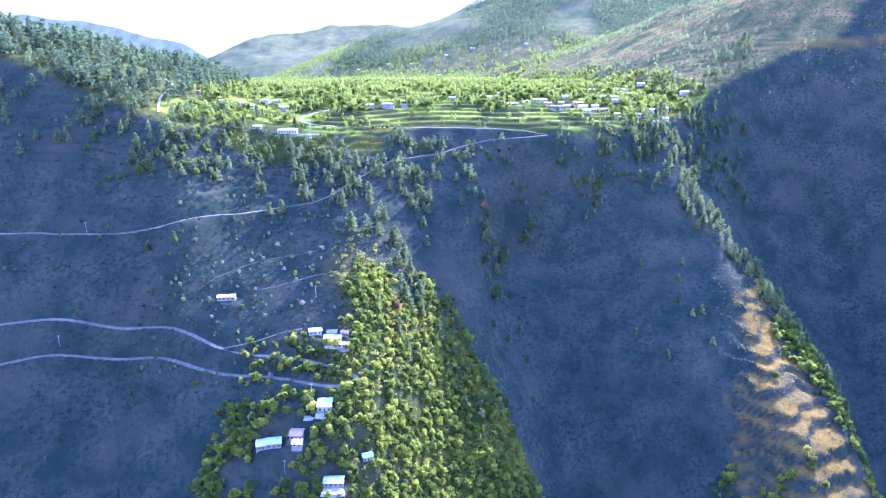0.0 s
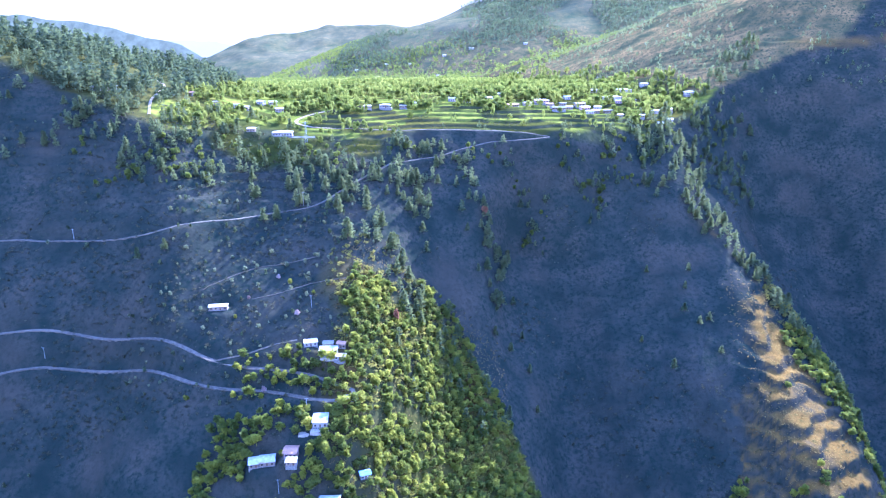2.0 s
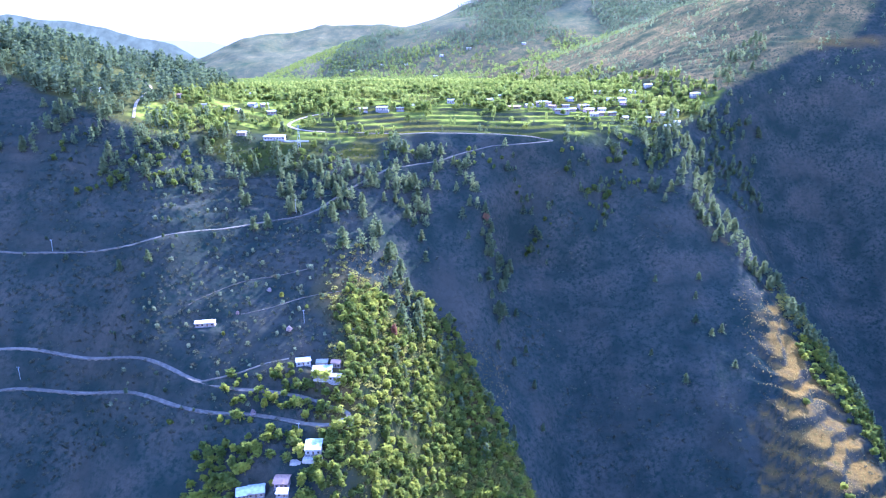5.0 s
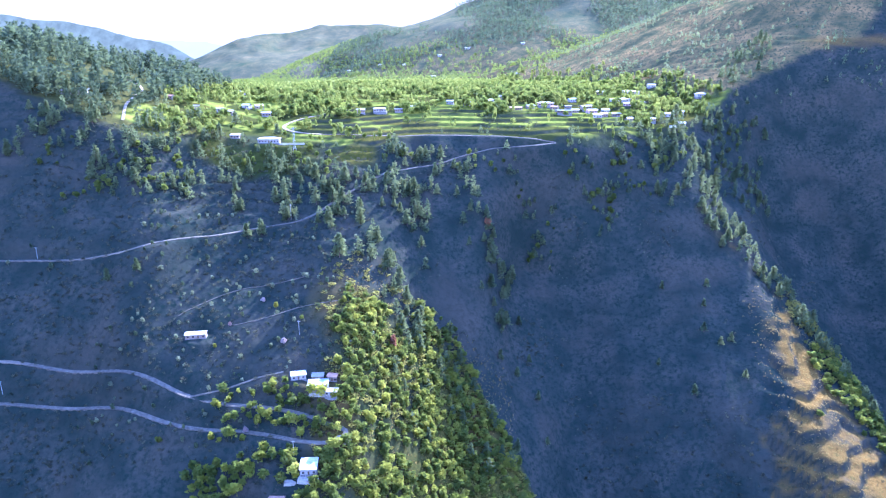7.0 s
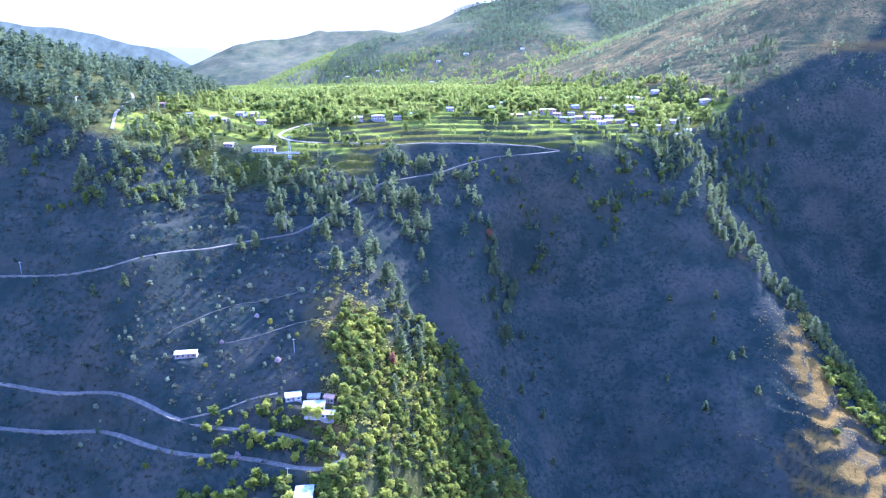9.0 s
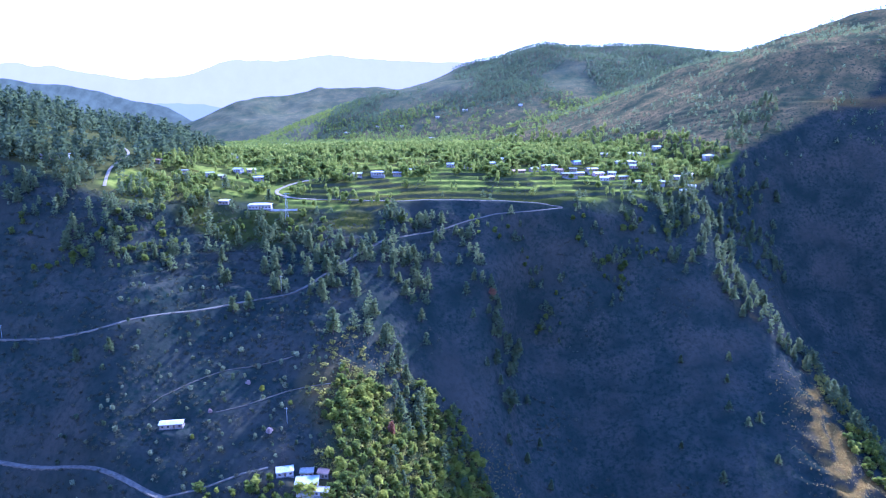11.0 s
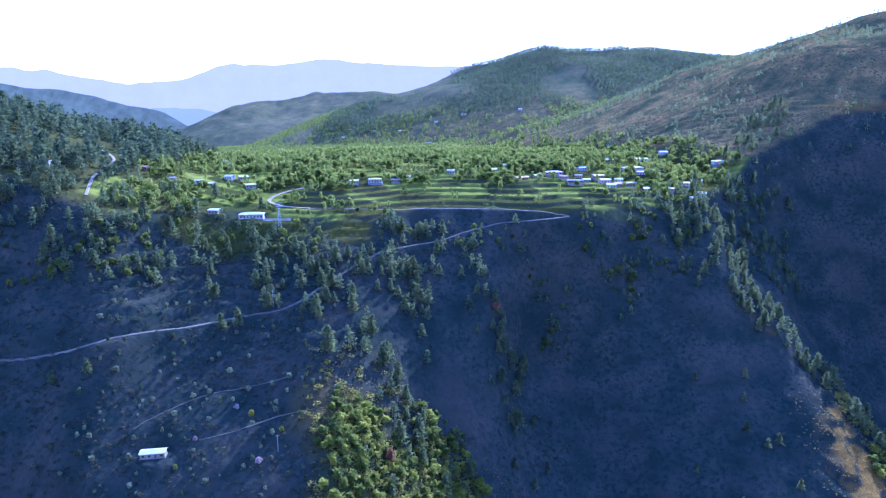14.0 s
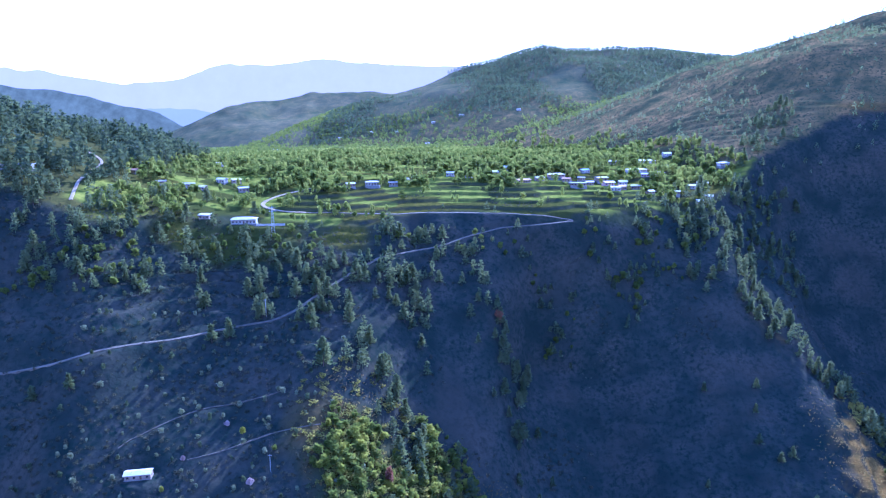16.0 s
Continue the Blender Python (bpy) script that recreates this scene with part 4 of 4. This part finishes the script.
TIN = tin_material("tin_roof", (0.46, 0.43, 0.37), (0.66, 0.62, 0.53), (0.36, 0.27, 0.19))
BLUE_TIN = tin_material("blue_tin_roof", (0.18, 0.3, 0.52), (0.26, 0.4, 0.62), (0.3, 0.3, 0.34))
RUST_TIN = tin_material("rusty_roof", (0.36, 0.2, 0.12), (0.5, 0.3, 0.19), (0.24, 0.16, 0.11))
EARTH_ROOF = plain_material("earth_roof", (0.34, 0.29, 0.23), (0.5, 0.44, 0.36), 1.6, 0.95, 0, (0.24, 0.26, 0.14))
TIMBER = plain_material("timber", (0.1, 0.065, 0.04), (0.2, 0.14, 0.09), 0.4)
DARK_GLASS = material("window_glass", 0.12)
DARK_GLASS.node_tree.nodes["Principled BSDF"].inputs["Base Color"].default_value = (0.03, 0.035, 0.04, 1)
CONCRETE = plain_material("concrete", (0.38, 0.37, 0.35), (0.52, 0.51, 0.48), 1.0, 0.9, 0, (0.3, 0.28, 0.25))
STEEL = plain_material("galvanised_steel", (0.45, 0.46, 0.47), (0.6, 0.61, 0.62), 0.3, 0.45, 0.6)


def part(name, bm, mat, parent, label=""):
    me = bpy.data.meshes.new(name)
    bm.to_mesh(me)
    bm.free()
    me.materials.append(mat)
    ob = new(name, me)
    ob.parent = parent
    return tagged(ob, label)


def box(bm, x0, x1, y0, y1, z0, z1):
    v = [bm.verts.new(p) for p in ((x0, y0, z0), (x1, y0, z0), (x1, y1, z0), (x0, y1, z0), (x0, y0, z1), (x1, y0, z1), (x1, y1, z1), (x0, y1, z1))]
    for f in ((0, 3, 2, 1), (4, 5, 6, 7), (0, 1, 5, 4), (1, 2, 6, 5), (2, 3, 7, 6), (3, 0, 4, 7)):
        bm.faces.new([v[k] for k in f])
    return bm


def boxed(*a):
    return box(bmesh.new(), *a)


def roof_mesh(kind, w, d, h, over, rise):
    """A roof with thickness: gable along x, lean-to, or flat with a low kerb."""
    bm = bmesh.new()
    x, y = w / 2 + over, d / 2 + over
    if kind == "flat":
        box(bm, -x, x, -y, y, h, h + 0.25)
        for a in ((-x, x, -y, -y + 0.25), (-x, x, y - 0.25, y), (-x, -x + 0.25, -y + 0.25, y - 0.25), (x - 0.25, x, -y + 0.25, y - 0.25)):
            box(bm, *a, h + 0.254, h + 0.5)
        return bm
    if kind == "lean":
        line = [(-y, h), (y, h + rise)]
    elif kind == "hip":
        line = None
    else:
        line = [(-y, h), (0, h + rise), (y, h)]
    if line is None:
        low = [bm.verts.new(p) for p in ((-x, -y, h), (x, -y, h), (x, y, h), (-x, y, h))]
        eave = [bm.verts.new(v.co + Vector((0, 0, 0.12))) for v in low]
        top = [bm.verts.new((-x + y, 0, h + rise)), bm.verts.new((x - y, 0, h + rise))]
        bm.faces.new(low[::-1])
        for k in range(4):
            bm.faces.new((low[k], low[(k + 1) % 4], eave[(k + 1) % 4], eave[k]))
        bm.faces.new((eave[0], eave[1], top[1], top[0]))
        bm.faces.new((eave[2], eave[3], top[0], top[1]))
        bm.faces.new((eave[1], eave[2], top[1]))
        bm.faces.new((eave[3], eave[0], top[0]))
        return bm
    rows = [[bm.verts.new((sx, ly, lz + dz)) for ly, lz in line] for sx in (-x, x) for dz in (0, 0.14)]
    n = len(line)
    for k in range(n - 1):
        bm.faces.new((rows[1][k], rows[3][k], rows[3][k + 1], rows[1][k + 1]))
        bm.faces.new((rows[0][k], rows[0][k + 1], rows[2][k + 1], rows[2][k]))
        for a, b in ((0, 1), (2, 3)):
            bm.faces.new((rows[a][k], rows[b][k], rows[b][k + 1], rows[a][k + 1]))
    for k in (0, n - 1):
        bm.faces.new((rows[0][k], rows[2][k], rows[3][k], rows[1][k]))
    return bm


def house(x, y, turn, w, d, h, roof, roof_mat, wall_mat, label, porch=False, rise=1.1, name="house", windows=2, category="house", sink=None):
    """A small hill house: plinth, walls, roof, a door and windows in the front (south) and one at the side."""
    top = tagged(new(name), label, category, "village houses" if name == "house" else "")
    top.matrix_basis = pose(x, y, spot(x, y) if sink is None else sink, 0, 0, turn)
    fall = 2.6
    part("plinth", boxed(-w / 2 - 0.35, w / 2 + 0.35, -d / 2 - (1.8 if porch else 0.35), d / 2 + 0.35, -fall, 0.3), STONE, top, "rough stone plinth")
    wall = bmesh.new()
    box(wall, -w / 2, w / 2, -d / 2, d / 2, 0.304, h)
    if roof == "gable":
        for sx in (-w / 2 + 0.003, w / 2 - 0.303):
            a = [wall.verts.new((sx + dx, py, pz)) for dx in (0, 0.3) for py, pz in ((-d / 2, h), (d / 2, h), (0, h + rise * 0.92))]
            wall.faces.new(a[:3])
            wall.faces.new(a[5:2:-1])
            wall.faces.new((a[0], a[2], a[5], a[3]))
            wall.faces.new((a[1], a[4], a[5], a[2]))
    part("wall", wall, wall_mat, top)
    part("roof", roof_mesh(roof, w, d + (2.6 if porch else 0), h + 0.004, 0.55, rise), roof_mat, top)
    cells = windows + 1
    for k in range(cells):
        cx = -w / 2 + w * (k + 0.5) / cells
        if k == cells // 2:
            part("door", boxed(cx - 0.5, cx + 0.5, -d / 2 - 0.06, -d / 2 + 0.05, 0.306, 2.35), TIMBER, top, "dark wooden door")
        else:
            win = part("window", boxed(cx - 0.62, cx + 0.62, -d / 2 - 0.05, -d / 2 + 0.05, 1.05, 2.25), TIMBER, top)
            for s in (-1, 1):
                part("pane", boxed(cx + s * 0.29 - 0.24, cx + s * 0.29 + 0.24, -d / 2 - 0.07, -d / 2 - 0.054, 1.15, 2.15), DARK_GLASS, win)
    part("window", boxed(w / 2 - 0.05, w / 2 + 0.05, -0.5, 0.5, 1.1, 2.1), TIMBER, top)
    if porch:
        n = max(3, int(w / 2.4))
        for k in range(n + 1):
            cx = -w / 2 + w * k / n
            part("post", boxed(cx - 0.1, cx + 0.1, -d / 2 - 1.55, -d / 2 - 1.35, 0.304, h), wall_mat if wall_mat is WHITEWASH else TIMBER, top)
    return top


# the lone house and the hamlet on the spur
house(-166, 489, 8, 13, 5.5, 3.0, "gable", TIN, MUD, "long mud house with pale tin roof on the slope", windows=3, rise=0.9)
house(-94, 462, 14, 9, 6, 3.2, "hip", TIN, WHITEWASH, "whitewashed house with bright hipped tin roof", windows=2, rise=1.4)
house(-82, 464, 5, 7, 5, 3.0, "flat", EARTH_ROOF, MUD, "small flat-roofed mud house in the hamlet")
house(-72, 463, -12, 6, 5, 3.4, "gable", RUST_TIN, MUD, "mud house with brown weathered gable roof")
house(-80, 453.5, 4, 12, 5, 3.1, "flat", CONCRETE, WHITEWASH, "long flat-roofed pale house above a terrace", porch=True, windows=4)
house(-71, 447, -4, 7, 4.5, 2.8, "flat", EARTH_ROOF, WHITEWASH, "low pale house below the hamlet terrace")
# by the hairpin and below
house(-79, 406, 3, 9, 7, 4.6, "lean", TIN, WHITEWASH, "tall narrow house with bright lean-to tin roof", porch=True, rise=1.0)
house(-110, 388, 10, 9, 8, 3.2, "gable", TIN, MUD, "house with broad tin roof among trees", rise=1.2)
house(-118, 386, 14, 5.5, 8, 2.9, "gable", TIN, MUD, "narrow outbuilding with pale tin roof", rise=0.9, windows=1)
house(-95, 389, -2, 8, 5.5, 4.2, "gable", RUST_TIN, PINK, "two-toned house with pinkish walls and rusty roof", porch=True)
house(-93, 380, 0, 6, 4, 2.6, "lean", TIN, MUD, "low shed with sloping tin roof", rise=0.7, windows=1)
house(-50, 392, 20, 6.5, 5, 3.0, "gable", BLUE_TIN, WHITEWASH, "small white house with light blue tin roof")
house(-69, 370, 2, 12, 7, 3.2, "gable", TIN, MUD, "wide house with bright white tin roof", rise=1.3, windows=3)

# the long white building with a colonnade at the brink, with its yard wall
house(-157, 693, 3, 19, 7, 3.8, "hip", TIN, WHITEWASH, "long white colonnaded building with pale hipped roof", porch=True, windows=6, rise=1.5, name="school_building", category="building")
fence = tagged(new("boundary_wall"), "low whitewashed yard wall with piers", "wall")
fence.matrix_basis = pose(-136, 690, spot(-136, 690), 0, 0, 3)
part("wall_panel", boxed(-11, 11, -0.15, 0.15, -1.5, 1.5), WHITEWASH, fence)
part("coping", boxed(-11.1, 11.1, -0.24, 0.24, 1.504, 1.64), CONCRETE, fence)
for k in range(8):
    part("pier", boxed(-11 + 22 * k / 7 - 0.2, -11 + 22 * k / 7 + 0.2, -0.3, -0.154, -1.5, 1.8), WHITEWASH, fence)
house(-186, 688, -5, 8, 5, 3.0, "lean", TIN, MUD, "low house with grey tin roof near the white building", rise=0.8)
house(-318, 684, 6, 13, 6, 4.4, "flat", CONCRETE, WHITEWASH, "white flat-roofed house below the pine forest", porch=True, windows=3)
house(-328, 677, 6, 5, 5, 3.2, "flat", CONCRETE, WHITEWASH, "small white annex beside the house", windows=1)

# the village on the plateau
TINS = ((TIN, "bright tin"), (BLUE_TIN, "blue tin"), (RUST_TIN, "rusty brown"), (CONCRETE, "grey concrete"))
WALLS = ((WHITEWASH, "whitewashed"), (MUD, "mud-plastered"), (PINK, "pink-plastered"))
for x, y, w, r, q in VILLAGE:
    kind = "flat" if r == 3 else ("hip" if w > 14 and r == 0 else "gable")
    house(x, y, dice.uniform(-32, 32), w * 0.88, dice.uniform(5, 7), dice.uniform(2.7, 3.6), kind, TINS[r][0], WALLS[q][0],
          f"{WALLS[q][1]} village house with {TINS[r][1]} roof among trees", porch=w > 11, windows=2 if w < 14 else 4, rise=dice.uniform(0.9, 1.5))


# ---------------------------------------------------------------- power line
def tube(bm, a, b, r, n=5):
    a, b = Vector(a), Vector(b)
    way = (b - a).normalized()
    u = way.orthogonal().normalized()
    v = way.cross(u)
    rings = [[bm.verts.new(p + r * (math.cos(6.283 * k / n) * u + math.sin(6.283 * k / n) * v)) for k in range(n)] for p in (a, b)]
    for k in range(n):
        bm.faces.new((rings[0][k], rings[0][(k + 1) % n], rings[1][(k + 1) % n], rings[1][k]))
    return bm


def pole(x, y, h):
    top = tagged(new("power_pole"), "slim grey steel power pole with cross-arm", "power pole", "power poles")
    top.matrix_basis = pose(x, y, spot(x, y))
    part("shaft", tube(bmesh.new(), (0, 0, -1), (0, 0, h), 0.16, 7), STEEL, top)
    part("crossarm", boxed(-1.1, 1.1, -0.08, 0.08, h - 0.7, h - 0.55), STEEL, top)
    for s in (-1, 0, 1):
        part("insulator", tube(bmesh.new(), (s, 0, h - 0.546), (s, 0, h - 0.2), 0.09), WHITEWASH, top)
    return Vector((x, y, spot(x, y) + h - 0.2))


def mast(x, y, h):
    """A lattice mast with braces and arms."""
    top = tagged(new("lattice_mast"), "tall grey steel lattice power mast near the building", "mast")
    top.matrix_basis = pose(x, y, spot(x, y), 0, 0, 12)
    for sx in (-1, 1):
        for sy in (-1, 1):
            part("leg", tube(bmesh.new(), (sx * 1.4, sy * 1.4, -1), (sx * 0.35, sy * 0.35, h), 0.1), STEEL, top)
    n = 9
    for k in range(n):
        for side in range(4):
            bm = bmesh.new()
            z0, z1 = h * k / n, h * (k + 1) / n
            r0, r1 = 1.4 - 1.05 * k / n, 1.4 - 1.05 * (k + 1) / n
            c = [(-1, -1), (1, -1), (1, 1), (-1, 1)]
            a, b = c[side], c[(side + 1) % 4]
            tube(bm, (a[0] * r0, a[1] * r0, z0), (b[0] * r1, b[1] * r1, z1), 0.05, 4)
            tube(bm, (b[0] * r0, b[1] * r0, z0), (a[0] * r1, a[1] * r1, z1), 0.05, 4)
            part("brace", bm, STEEL, top)
    for z in (h - 1, h - 4):
        part("arm", boxed(-2.6, 2.6, -0.1, 0.1, z, z + 0.2), STEEL, top)
    return Vector((x, y, spot(x, y) + h - 0.8))


def wire(a, b, sag, off):
    cu = bpy.data.curves.new("wire", "CURVE")
    cu.dimensions, cu.bevel_depth = "3D", 0.016
    sp = cu.splines.new("POLY")
    sp.points.add(16)
    for k in range(17):
        t = k / 16
        p = a.lerp(b, t) + Vector((off, 0, -4 * sag * t * (1 - t)))
        sp.points[k].co = (*p, 1)
    cu.materials.append(TIMBER)
    tagged(new("power_wire", cu), "thin sagging power line wire between poles", "wire", "power wires")


tops = [mast(-131, 676, 22), pole(-121, 597, 11), pole(-98, 492, 10), pole(-89, 414, 10), pole(-100, 372, 10)]
for a, b in zip(tops[:-1], tops[1:]):
    for off in (-1.0, 0.0, 1.0):
        wire(a, b, 0.012 * (b - a).length, off)
pole(-297, 547, 9)
pole(-290, 472, 9)
